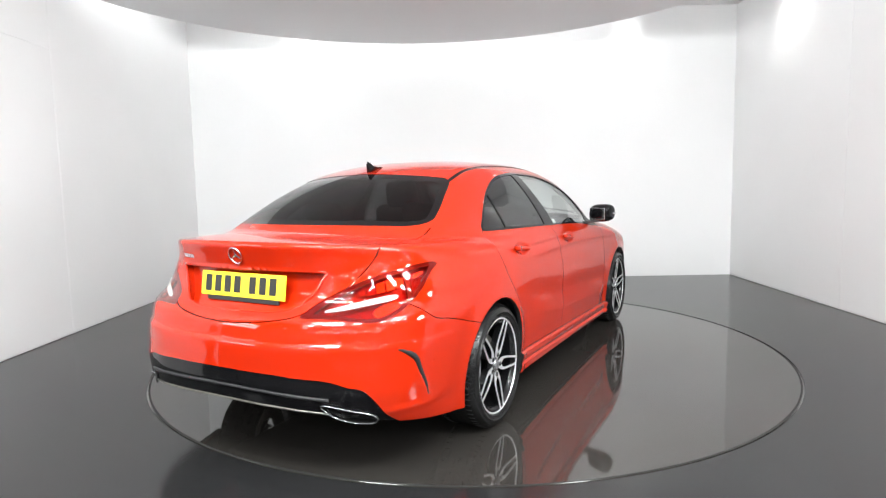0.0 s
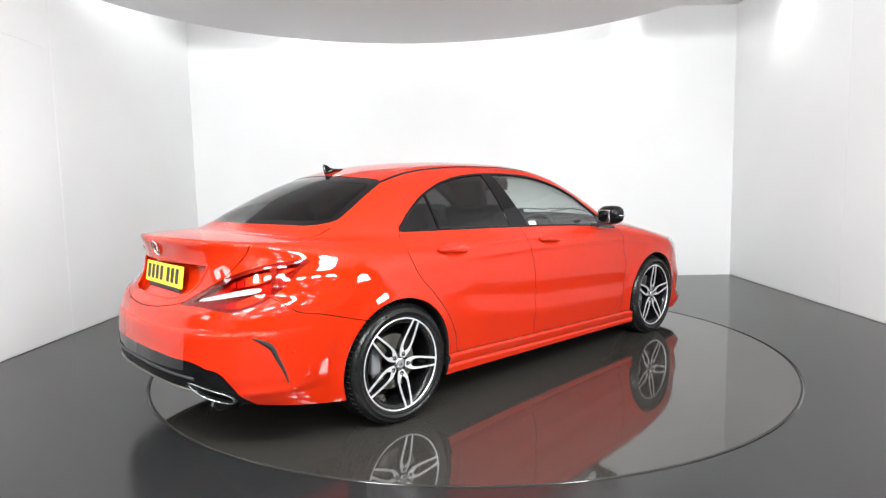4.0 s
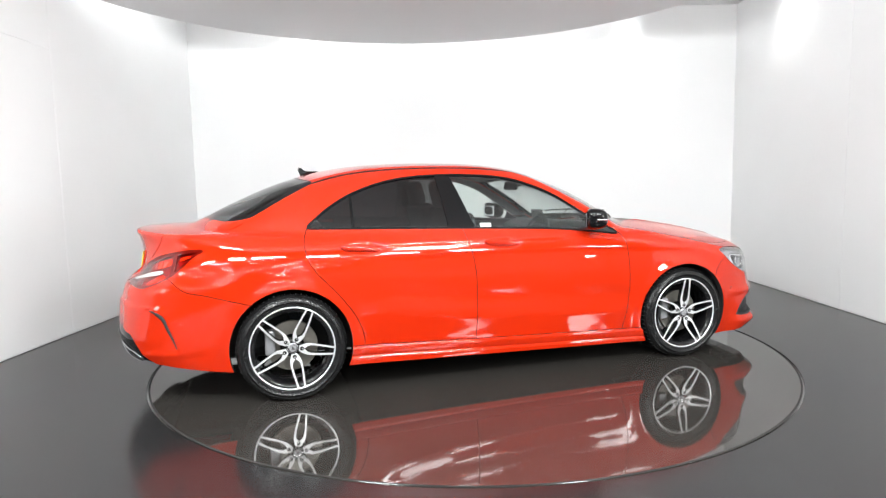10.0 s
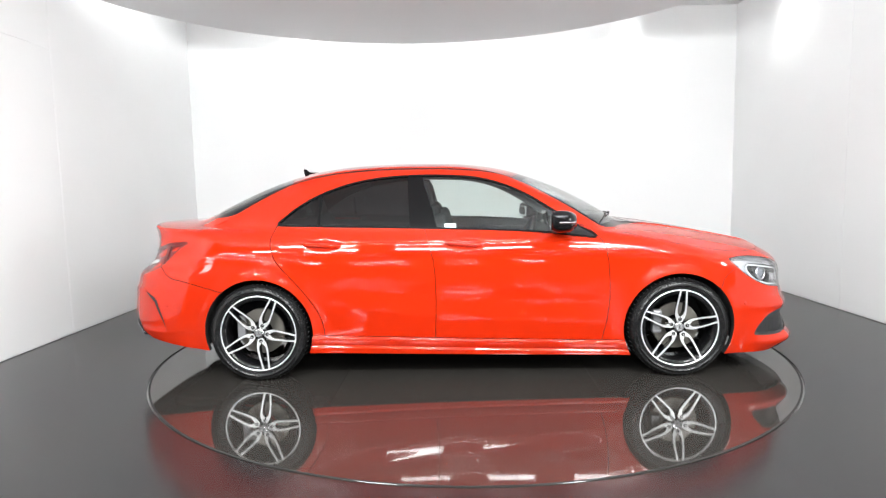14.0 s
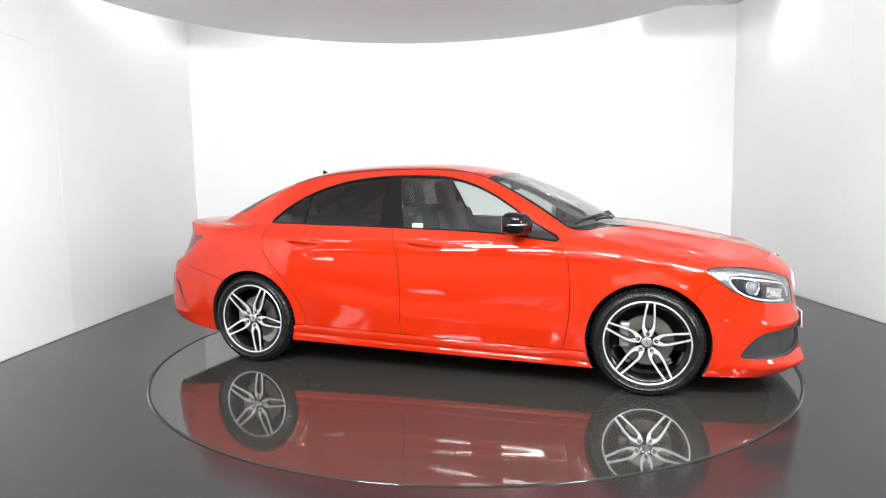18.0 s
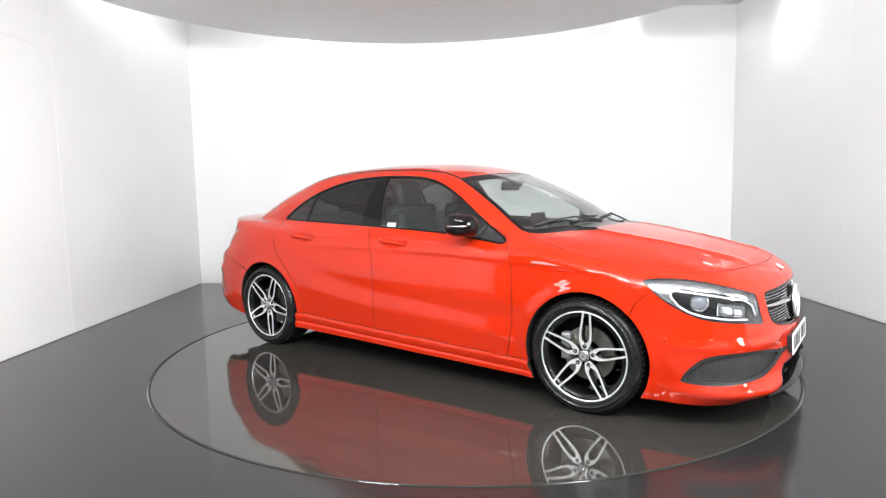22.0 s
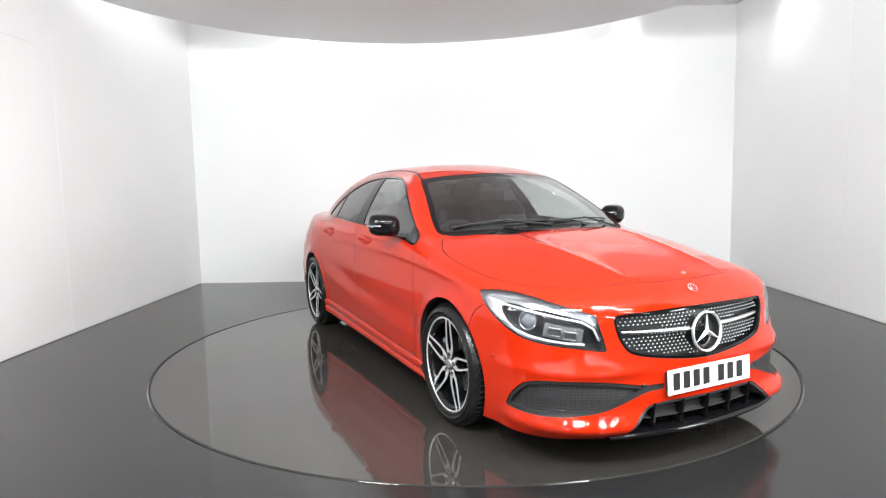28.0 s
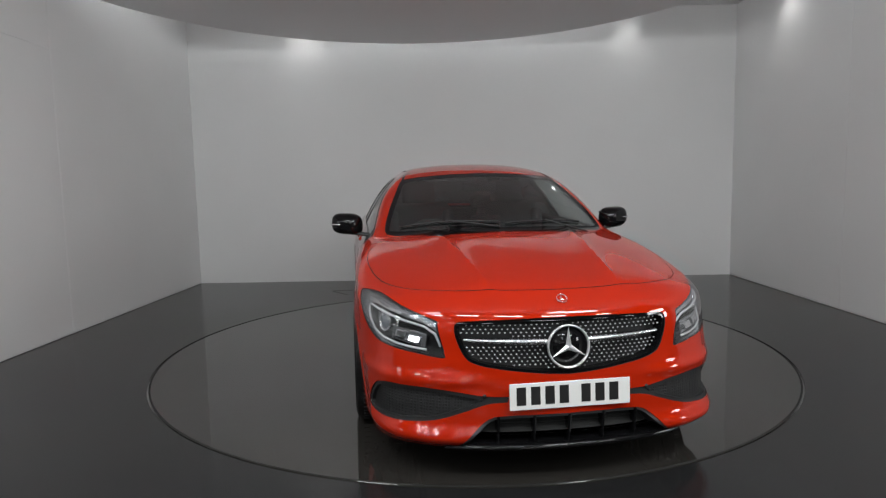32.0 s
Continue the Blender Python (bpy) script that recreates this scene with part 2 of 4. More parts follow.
    bmesh.ops.reverse_faces(hall, faces=hall.faces)
    ob = part("hall_shell", hall, HALL, None, m=pose(0, -16.0, 2.48))
    tagged(ob, "plain grey walls and roof of the hall around", "hall", kind="structure")


def build_turntable():
    bm = spin([(0.0, -0.04), (TABLE_R, -0.04), (TABLE_R, -0.0008), (TABLE_R - 0.0008, 0.0), (0.0, 0.0)], 160, "z")
    root = tagged(new("turntable"), "large round dark grey polished car turntable", "turntable")
    part("deck", bm, TABLE, root)
    ring = spin([(TABLE_R - 0.012, 0.0001), (TABLE_R - 0.011, 0.0010), (TABLE_R - 0.002, 0.0010), (TABLE_R - 0.001, 0.0001)], 160, "z")
    part("edge_ring", ring, LINER, root, "dark metal edge ring")
    return root


GLOWS = {}


def lamp_glow(strength):
    if strength not in GLOWS:
        GLOWS[strength] = glow("panel_glow", (0.960, 0.985, 0.985), strength)
    return GLOWS[strength]


def panel_light(x, y, z, sx, sy, strength, name="ceiling_light"):
    root = tagged(new(name), "flat white glowing ceiling light panel", "lamp", group="ceiling lights")
    root.matrix_basis = pose(x, y, z)
    fr = box(sx + 0.04, sy + 0.04, 0.04, Matrix.Translation((0, 0, 0.03)), bevel=0.004)
    part("housing", fr, CEIL, root)
    face = bmesh.new()
    face.faces.new([face.verts.new((x, y, 0.006)) for x, y in ((-sx / 2, -sy / 2), (-sx / 2, sy / 2), (sx / 2, sy / 2), (sx / 2, -sy / 2))])
    part("diffuser", face, lamp_glow(strength), root)
    return root


build_studio()
turntable = build_turntable()
for gx in (-1.7, 1.7):
    panel_light(gx, -3.5, 3.05, 0.85, 0.40, STUDIO_GLOW)
for gx in (-8.1, -5.4, -2.7, 0.0, 2.7, 5.4, 8.1):
    for k in range(9):
        panel_light(gx, -7.5 - 2.3 * k, 4.3, 1.15, 0.13, PANEL_GLOW)
for gx in (-2.5, -1.5, -0.5, 0.5, 1.5, 2.5):
    lamp = panel_light(0, 0, 0, 0.55, 0.16, FRONT_GLOW, "front_light")
    tagged(lamp, "small white glowing flood light above the studio mouth", "lamp", group="front lights")
    lamp.matrix_basis = pose(gx, -3.95, 2.70, 82, 0, 2)
# added glowing strip, out of view, evens out the wall above the round ceiling
fill_strip = bmesh.new()
ring = []
for k in range(31):
    a = radians(-5 + 190 * k / 30)
    ring.append([fill_strip.verts.new((r * math.cos(a), r * math.sin(a), z)) for r, z in ((2.98, 0.0), (3.01, 0.0), (3.01, 0.05), (2.98, 0.05))])
for a, b in zip(ring, ring[1:]):
    for i in range(4):
        fill_strip.faces.new((a[i], a[(i + 1) % 4], b[(i + 1) % 4], b[i]))
bmesh.ops.recalc_face_normals(fill_strip, faces=fill_strip.faces)
cove_light = part("cove_light", fill_strip, lamp_glow(RIM_FILL_GLOW), None, m=pose(-0.4, -0.06, 3.125))
tagged(cove_light, "unseen white fill strip added behind the round ceiling", "lamp")
for wx, face, bright in ((X_LEFT + 0.05, 90, 0.30), (X_RIGHT - 0.05, -90, 1.70)):
    for wz in (1.30, 1.66):
        lamp = panel_light(0, 0, 0, 0.24, 0.55, SIDE_GLOW * bright, "wall_light")
        tagged(lamp, "white glowing flat light panel on a slim stand", "lamp", group="stand lights")
        lamp.matrix_basis = pose(wx, -3.0, wz, 0, -face, 0)
    stand = tagged(new("light_stand"), "slim black stand for two light panels", "stand", group="light stands")
    stand.matrix_basis = pose(wx * 1.017, -3.0, 0)
    part("pole", box(0.03, 0.03, 1.84, Matrix.Translation((0, 0, 0.93)), bevel=0.004), PLASTIC, stand)
    part("base", box(0.30, 0.30, 0.02, Matrix.Translation((0, 0, 0.012)), bevel=0.006), PLASTIC, stand)
for lx, ly, part_of in ((-1.97, 3.22, 0.8), (2.17, 3.22, 0.6), (3.40, 2.13, 1.20)):
    spot(lx, ly, 3.44, SPOT_WATTS * part_of)
    can = tagged(new("downlight"), "small round recessed ceiling down light", "lamp", group="down lights")
    can.matrix_basis = pose(lx, ly, Z_TOP - 0.004)
    part("bezel", spin([(0.045, 0.0), (0.047, -0.006), (0.056, -0.006), (0.058, 0.002)], 24, "z"), CEIL, can)
    part("lamp_face", spin([(0.0, 0.0), (0.045, 0.001)], 24, "z"), lamp_glow(30.0), can)


# ================= the car: shape of the outer skin =================
# car space: x forward from the middle of the wheelbase, y to its left, z up
def curve(*pairs):
    """A smooth function through a few (at, value) pairs, level beyond the ends' slope."""
    xs = np.array([p[0] for p in pairs], float)
    ys = np.array([p[1] for p in pairs], float)
    d = np.diff(ys) / np.diff(xs)
    m = np.empty_like(ys)
    m[0], m[-1] = d[0], d[-1]
    w = np.diff(xs)
    m[1:-1] = (d[:-1] * w[1:] + d[1:] * w[:-1]) / (w[1:] + w[:-1])

    def at(x):
        x = np.asarray(x, float)
        i = np.clip(np.searchsorted(xs, x) - 1, 0, len(xs) - 2)
        h = xs[i + 1] - xs[i]
        t = (x - xs[i]) / h
        lo, hi = t < 0, t > 1
        tc = np.clip(t, 0, 1)
        t2, t3 = tc * tc, tc * tc * tc
        v = (2 * t3 - 3 * t2 + 1) * ys[i] + (t3 - 2 * t2 + tc) * h * m[i] + (3 * t2 - 2 * t3) * ys[i + 1] + (t3 - t2) * h * m[i + 1]
        return v + np.where(lo, t * h * m[0], 0) + np.where(hi, (t - 1) * h * m[-1], 0)
    return at


def smax(a, b, k):
    h = np.clip(0.5 + 0.5 * (a - b) / k, 0, 1)
    return b + (a - b) * h + k * h * (1 - h)


def smin(a, b, k):
    return -smax(-a, -b, k)


def step(x, a, b):
    t = np.clip((x - a) / (b - a), 0, 1)
    return t * t * (3 - 2 * t)


WIDTH = curve((-2.5, .74), (-2.2, .812), (-1.9, .852), (-1.35, .884), (-.9, .876), (-.3, .868), (.3, .868), (.9, .874), (1.35, .884), (1.7, .865), (2.0, .815), (2.3, .72))
SIDE_IN = curve((.05, .075), (.15, .045), (.3, .024), (.42, .012), (.55, .002), (.66, 0), (.76, .006), (.85, .024), (.92, .056), (1.0, .118), (1.1, .24))
HOOD = curve((-2.6, .98), (-2.32, 1.012), (-2.15, 1.022), (-1.9, 1.03), (-1.2, 1.02), (0, 1.0), (.9, .995), (1.24, .965), (1.5, .926), (1.86, .853), (2.05, .803), (2.16, .762), (2.24, .70), (2.4, .45))
CROWN = curve((-2.4, .05), (-1.8, .05), (-1.2, .05), (.9, .06), (1.4, .085), (1.8, .10), (2.1, .085), (2.3, .06))
NOSE = curve((.05, 2.0), (.15, 2.235), (.185, 2.278), (.215, 2.28), (.25, 2.262), (.33, 2.252), (.45, 2.24), (.57, 2.228), (.66, 2.215), (.73, 2.18), (.80, 2.10), (.9, 1.95))
NOSE_IN = curve((0, 0), (.2, .010), (.4, .045), (.6, .125), (.72, .215), (.80, .33), (.86, .50), (.92, .75))
TAIL = curve((.1, 2.05), (.2, 2.24), (.28, 2.345), (.38, 2.385), (.5, 2.375), (.62, 2.355), (.7, 2.325), (.76, 2.25), (.87, 2.222), (.95, 2.243), (1.0, 2.262), (1.08, 2.27))
TAIL_IN = curve((0, 0), (.25, .012), (.5, .065), (.65, .14), (.75, .24), (.82, .38), (.88, .62))
BELT = curve((-1.9, .60), (-1.6, .68), (-1.23, .755), (-.7, .785), (-.2, .79), (.4, .775), (.8, .745), (1.1, .70), (1.4, .66))
ROOF = curve((-2.3, .85), (-1.9, 1.045), (-1.67, 1.158), (-1.42, 1.265), (-1.17, 1.343), (-.93, 1.386), (-.61, 1.409), (-.3, 1.412), (.06, 1.396), (.3, 1.356), (.59, 1.262), (.8, 1.168), (1.02, 1.045), (1.3, .87), (1.5, .74))


SHOULDER = curve((-1.0, .825), (-.57, .83), (-.2, .833), (.3, .83), (.9, .812), (1.3, .792), (1.7, .765))
RISING = curve((-1.05, .51), (-.95, .50), (-.58, .45), (-.24, .407), (.2, .385), (.63, .36), (1.0, .345))
SLOT = curve((.26, .79), (.30, .80), (.35, .813), (.41, .827), (.48, .856), (.56, .905), (.585, .965), (.61, 1.10))
SILL_TOP = curve((-1.1, .298), (-.97, .295), (-.2, .268), (.97, .238), (1.1, .235))


def lower_body(x, y, z):
    a = np.abs(y)
    out = WIDTH(x) - SIDE_IN(z)
    # shoulder crease, lower rising crease, side skirt, wheel arch lips
    t = np.maximum(SHOULDER(x) - z, 0)
    out = out - .015 * t * t / (t * t + .024 ** 2) * np.exp(-t / .22) * step(x, -1.05, -.5) * step(-x, -1.75, -1.35)
    t = z - RISING(x)
    door = step(x, -1.02, -.62) * step(-x, -1.02, -.80)
    out = out + .009 * np.where(t > 0, np.exp(-(t / .065) ** 2), np.exp(np.minimum(t, 0) / .11)) * door
    out = out - .007 * np.exp(-((t - .135) / .058) ** 2) * door
    sill = step(x, -1.06, -1.0) * step(-x, -1.08, -1.02)
    t = SILL_TOP(x) - z
    out = out + (.022 * step(t, 0.0, .014) - .004 * step(t, .018, .056) - .004 * np.exp(-((t - .060) / .008) ** 2) + .006 * step(t, .062, .078)) * sill
    for cx in (1.3495, -1.3495):
        r = np.hypot(x - cx, z - .318)
        out = out + .010 * np.exp(-((r - .352) / .045) ** 2)
    # finger cups behind the door handles
    for hx, hz in ((.0, .874), (-.91, .880)):
        out = out - .028 * np.exp(-(((x - hx) / .085) ** 2 + ((z - hz) / .028) ** 2) ** 2)
    # bumper blade under the front intakes and ridge above them
    blade = .017 * np.exp(-((z - .203) / .030) ** 2) * step(a, .40, .60) + .014 * np.exp(-((z - .435) / .026) ** 2) * step(a, .25, .50)
    blade = blade + .019 * step(.57 - z, 0, .16) * step(a, .30, .60)
    out = out + blade * .6 * step(x, 1.72, 1.95)
    # flank of the rear bumper outside its slot, and the flick under it
    k = (-x - a) * math.sqrt(.5)
    past = SLOT(np.clip(z, .26, .61)) - k
    flank = .013 * step(past, -.010, .014) * np.exp(-np.maximum(past, 0) / .11) * step(z, .30, .35) * step(-z, -.61, -.56)
    flank = flank + .010 * np.exp(-((z - .325) / .020) ** 2) * step(k, .74, .82) * step(-k, -1.10, -.95)
    flank = flank * step(-x, 1.70, 1.85)
    out = out + flank
    side = a - out
    crest = .40 - .10 * step(x, 1.0, 2.1)
    ridge = .016 * np.exp(-np.abs(a - crest) / .050) * step(x, .85, 1.2) * step(-x, -2.2, -1.95)
    top = z - (HOOD(x) - CROWN(x) * (a / .75) ** 2.6 + ridge)
    front = x - (NOSE(z) - NOSE_IN(a) + blade)
    t = .612 - z
    ledge = .013 * np.where(t > 0, np.exp(-t / .09) * t * t / (t * t + .010 ** 2), 0)
    rear = -x - (TAIL(z) + ledge + flank - TAIL_IN(a) * (1 + .7 * step(z, .78, 1.0)))
    ends = np.maximum(front, rear)
    return smax(smax(side, ends, .07), top, .06 - .036 * step(-x, 1.85, 2.1))


def cabin(x, y, z):
    a = np.abs(y)
    h = z - .97
    pillar = step(x, -.05, .40)
    side = (a - (BELT(x) - .46 * h - .62 * h * np.abs(h) + .022 * pillar * step(h, .0, .22))) * .9
    shift = .23 * a * a * step(x, .05, .6) - .24 * a * a * step(-x, .75, 1.3)
    top = (z - (ROOF(x + shift) - .055 * (a / .55) ** 2.4)) * .85
    return np.maximum(smax(side, top, .07 - .035 * pillar), .90 - z)


def body(P):
    x, y, z = P[..., 0], P[..., 1], P[..., 2]
    return smin(lower_body(x, y, z), cabin(x, y, z), .025)


def body_normal(P, e=1e-3):
    g = np.stack([body(P + e * np.eye(3)[i]) - body(P - e * np.eye(3)[i]) for i in range(3)], -1)
    return g / np.maximum(np.linalg.norm(g, axis=-1, keepdims=True), 1e-9)


AXIS_Z, FAN_FRONT, FAN_REAR = .60, 1.45, -1.55


def skin_grid():
    """Half of the skin (y <= 0) as a grid of places, found along rays from the car's axis."""
    us = [("r", a) for a in np.linspace(90, 1, 90)] + [("m", x) for x in np.arange(FAN_REAR, FAN_FRONT + .001, .015)] + [("f", a) for a in np.linspace(1, 90, 90)]
    phi = np.radians(np.concatenate([np.arange(-90, -30.5), np.arange(-30, -17, .25), np.arange(-17, 8), np.arange(8, 18, .5), np.arange(18, 90.5)]))
    O, D = [], []
    for kind, v in us:
        u = math.radians(v) if kind != "m" else 0.0
        ox = {"r": FAN_REAR, "f": FAN_FRONT}.get(kind, v)
        sx = {"r": -1.0, "f": 1.0}.get(kind, 0.0)
        O.append(np.tile([ox, 0, AXIS_Z], (len(phi), 1)))
        D.append(np.stack([np.full(len(phi), math.sin(u) * sx), -math.cos(u) * np.cos(phi), math.cos(u) * np.sin(phi)], -1))
    O, D = np.array(O), np.array(D)
    lo, hi = np.zeros(O.shape[:2]), np.full(O.shape[:2], 1.8)
    # first crossing from outside in: march, then bisect
    ts = np.linspace(1.8, .05, 120)
    outer = np.full(O.shape[:2], .05)
    found = np.zeros(O.shape[:2], bool)
    for t in ts:
        inside = body(O + D * t) < 0
        outer = np.where(inside & ~found, t, outer)
        found |= inside
    lo, hi = outer, outer + (ts[0] - ts[1])
    for _ in range(22):
        mid = (lo + hi) / 2
        inside = body(O + D * mid[..., None]) < 0
        lo, hi = np.where(inside, mid, lo), np.where(inside, hi, mid)
    return O + D * lo[..., None]


# ================= the car: cutting the skin into panels =================
class Skin:
    def __init__(self):
        G = skin_grid()
        n, m = G.shape[:2]
        self.V = [tuple(v) for v in G.reshape(-1, 3)]
        self.N = [tuple(v) for v in body_normal(G.reshape(-1, 3))]
        self.faces = [(i * m + j, (i + 1) * m + j, (i + 1) * m + j + 1, i * m + j + 1) for i in range(n - 1) for j in range(m - 1)]

    def split(self, faces, F):
        """Cuts faces along F = 0: (those where F < 0, those where F >= 0)."""
        if not faces:
            return [], []
        used = np.unique(np.fromiter((i for f in faces for i in f), int))
        A = np.array([self.V[i] for i in used])
        val = np.ones(len(self.V))
        val[used] = F(A[:, 0], A[:, 1], A[:, 2])
        val = np.where(np.abs(val) < 1e-7, 1e-7, val)
        sign = (val < 0).tolist()
        neg, pos, made = [], [], {}
        for f in faces:
            s = [sign[i] for i in f]
            if all(s):
                neg.append(f)
                continue
            if not any(s):
                pos.append(f)
                continue
            a, b = [], []
            for k, i in enumerate(f):
                j = f[(k + 1) % len(f)]
                (a if sign[i] else b).append(i)
                if sign[i] != sign[j]:
                    key = (i, j) if i < j else (j, i)
                    c = made.get(key)
                    if c is None:
                        t = float(val[i] / (val[i] - val[j]))
                        self.V.append(tuple(p + (q - p) * t for p, q in zip(self.V[i], self.V[j])))
                        w = [p + (q - p) * t for p, q in zip(self.N[i], self.N[j])]
                        l = math.sqrt(sum(e * e for e in w)) or 1.0
                        self.N.append(tuple(e / l for e in w))
                        c = made[key] = len(self.V) - 1
                    a.append(c)
                    b.append(c)
            if len(a) > 2:
                neg.append(tuple(a))
            if len(b) > 2:
                pos.append(tuple(b))
        return neg, pos

    def cut(self, faces, *Fs):
        """Takes out what lies inside all of Fs (each < 0 inside): (inside, rest)."""
        rest = []
        for F in Fs:
            faces, out = self.split(faces, F)
            rest += out
        return faces, rest

    def gap(self, faces, F, half, *limits):
        """Takes a thin strip of both sides of F = 0 out, within the limits: (strip, rest)."""
        near, rest = self.cut(faces, *limits)
        low, high = self.split(near, lambda x, y, z: F(x, y, z) + half)
        strip, high = self.split(high, lambda x, y, z: F(x, y, z) - half)
        return strip, rest + low + high


def polygon(points, axes="xz", grow=0.0, smooth=3):
    """Signed distance (negative inside) to a rounded outline in two axes; h is the axis across the front corner, k across the rear one."""
    P = np.array(points, float)
    for _ in range(smooth):
        Q = np.roll(P, -1, 0)
        P = np.stack([.75 * P + .25 * Q, .25 * P + .75 * Q], 1).reshape(-1, 2)

    def F(x, y, z):
        pick = {"x": x, "y": np.abs(y), "z": z, "h": (x - np.abs(y)) * math.sqrt(.5), "k": (-x - np.abs(y)) * math.sqrt(.5)}
        u, v = pick[axes[0]], pick[axes[1]]
        d = np.full(len(u), 9.0)
        inside = np.zeros(len(u), bool)
        for (ax, ay), (bx, by) in zip(P, np.roll(P, -1, 0)):
            ex, ey = bx - ax, by - ay
            t = np.clip(((u - ax) * ex + (v - ay) * ey) / (ex * ex + ey * ey + 1e-12), 0, 1)
            d = np.minimum(d, np.hypot(u - ax - t * ex, v - ay - t * ey))
            cross = ((ay > v) != (by > v)) & (u < ex * (v - ay) / (by - ay + 1e-12) + ax)
            inside ^= cross
        return np.where(inside, -d, d) - grow
    return F


def skin_part(skin, name, faces, material, parent, side="right", label="", rim=.022, push=0.0, edge=None):
    """One panel from faces of the half skin. side: right, left (mirrored) or both (joined over the middle)."""
    used = sorted({i for f in faces for i in f})
    pos = {i: k for k, i in enumerate(used)}
    V = np.array([skin.V[i] for i in used])
    N = np.array([skin.N[i] for i in used])
    V = V + N * push
    F = []
    for f in faces:
        g = [pos[i] for i in f]
        # drop points that coincide
        h = [g[k] for k in range(len(g)) if np.abs(V[g[k]] - V[g[k - 1]]).max() > 1e-6]
        if len(h) > 2:
            F.append(h)
    verts, norms, fs = V.tolist(), N.tolist(), [list(f) for f in F]
    count = {}
    for f in F:
        for k in range(len(f)):
            a, b = f[k], f[(k + 1) % len(f)]
            count[(a, b)] = count.get((a, b), 0) + 1
    border = [(a, b) for (a, b) in count if (b, a) not in count and not (side == "both" and abs(V[a][1]) < 2e-4 and abs(V[b][1]) < 2e-4)]
    low, rims = {}, []
    if rim:
        for a, b in border:
            for i in (a, b):
                if i not in low:
                    low[i] = len(verts)
                    verts.append((V[i] - N[i] * rim).tolist())
                    norms.append(N[i].tolist())
            rims.append([b, a, low[a], low[b]])
    verts, norms = np.array(verts), np.array(norms)
    faces_out = [(f, True) for f in fs] + [(f, False) for f in rims]
    if side in ("left", "both"):
        MV, MN = verts * [1, -1, 1], norms * [1, -1, 1]
        flipped = [(f[::-1], s) for f, s in faces_out]
        if side == "left":
            verts, norms, faces_out = MV, MN, flipped
        else:
            n = len(verts)
            same = {i: i for i in range(n) if abs(verts[i][1]) < 2e-4}
            faces_out += [([same.get(i, i + n) for i in f], s) for f, s in flipped]
            verts, norms = np.concatenate([verts, MV]), np.concatenate([norms, MN])
    keep = sorted({i for f, _ in faces_out for i in f})
    pos = {i: k for k, i in enumerate(keep)}
    verts, norms = verts[keep], norms[keep]
    me = bpy.data.meshes.new(name)
    me.from_pydata(verts.tolist(), [], [[pos[i] for i in f] for f, _ in faces_out])
    me.materials.append(material)
    me.materials.append(edge or (DARK if material is RED else material))
    me.polygons.foreach_set("material_index", [0 if s else 1 for _, s in faces_out])
    me.polygons.foreach_set("use_smooth", [True] * len(me.polygons))
    loops = []
    for (f, s), poly in zip(faces_out, me.polygons):
        flat = tuple(poly.normal)
        loops += [tuple(norms[pos[i]]) if s else flat for i in f]
    me.normals_split_custom_set(loops)
    ob = new(name, me)
    ob.parent = parent
    return tagged(ob, label)


WHEEL_X, WHEEL_Z, ARCH_R = 1.3495, .318, .352


def arch(cx, r=ARCH_R):
    return lambda x, y, z: np.where(np.abs(y) > .55, np.hypot(x - cx, z - WHEEL_Z) - r, 1.0)


SILL_LOW = curve((-2.6, .37), (-2.37, .342), (-2.3, .318), (-2.17, .284), (-1.95, .24), (-1.73, .208), (-1.0, .184), (.95, .143), (1.7, .135), (2.05, .14), (2.3, .165))
ROOF_RAIL = curve((-1.6, .51), (-1.155, .515), (-.95, .495), (-.7, .48), (-.4, .475), (0, .485), (.2, .505), (.3, .525), (.6, .55))
DLO = [(-1.235, 1.010), (-1.20, 1.035), (-1.117, 1.106), (-.958, 1.201), (-.703, 1.284), (-.395, 1.314), (-.037, 1.307), (.163, 1.277), (.372, 1.196), (.544, 1.088), (.70, .982), (.84, .908), (.80, .907), (.436, .955), (-.339, .986), (-1.15, 1.008)]
WINDSCREEN = [(-.3, .975), (.0, .974), (.3, .968), (.5, .960), (.69, .946), (.685, 1.01), (.648, 1.10), (.60, 1.19), (.552, 1.28), (.52, 1.296), (.38, 1.312), (.2, 1.324), (.0, 1.329), (-.3, 1.329)]
BACKLIGHT = [(-.3, 1.066), (.0, 1.066), (.4, 1.063), (.625, 1.050), (.605, 1.13), (.565, 1.21), (.515, 1.285), (.42, 1.297), (.25, 1.312), (.0, 1.322), (-.3, 1.322)]
HOOD_LINE = [(.80, -.2), (.80, .66), (.93, .672), (1.087, .765), (1.215, .805), (1.403, .806), (1.623, .772), (1.80, .705), (1.95, .585), (2.035, .42), (2.075, .22), (2.088, 0), (2.088, -.2)]
GRILLE = [(-.2, .690), (.0, .690), (.22, .688), (.435, .680), (.462, .674), (.472, .655), (.464, .60), (.432, .53), (.40, .507), (.32, .486), (.12, .460), (.0, .453), (-.2, .453)]
HEADLAMP = [(.570, .752), (.574, .756), (.676, .766), (.821, .756), (.962, .724), (1.112, .682), (1.118, .680), (1.120, .674), (1.165, .530), (1.166, .525), (1.160, .524), (1.032, .540), (.870, .556), (.764, .582), (.655, .648), (.600, .705)]
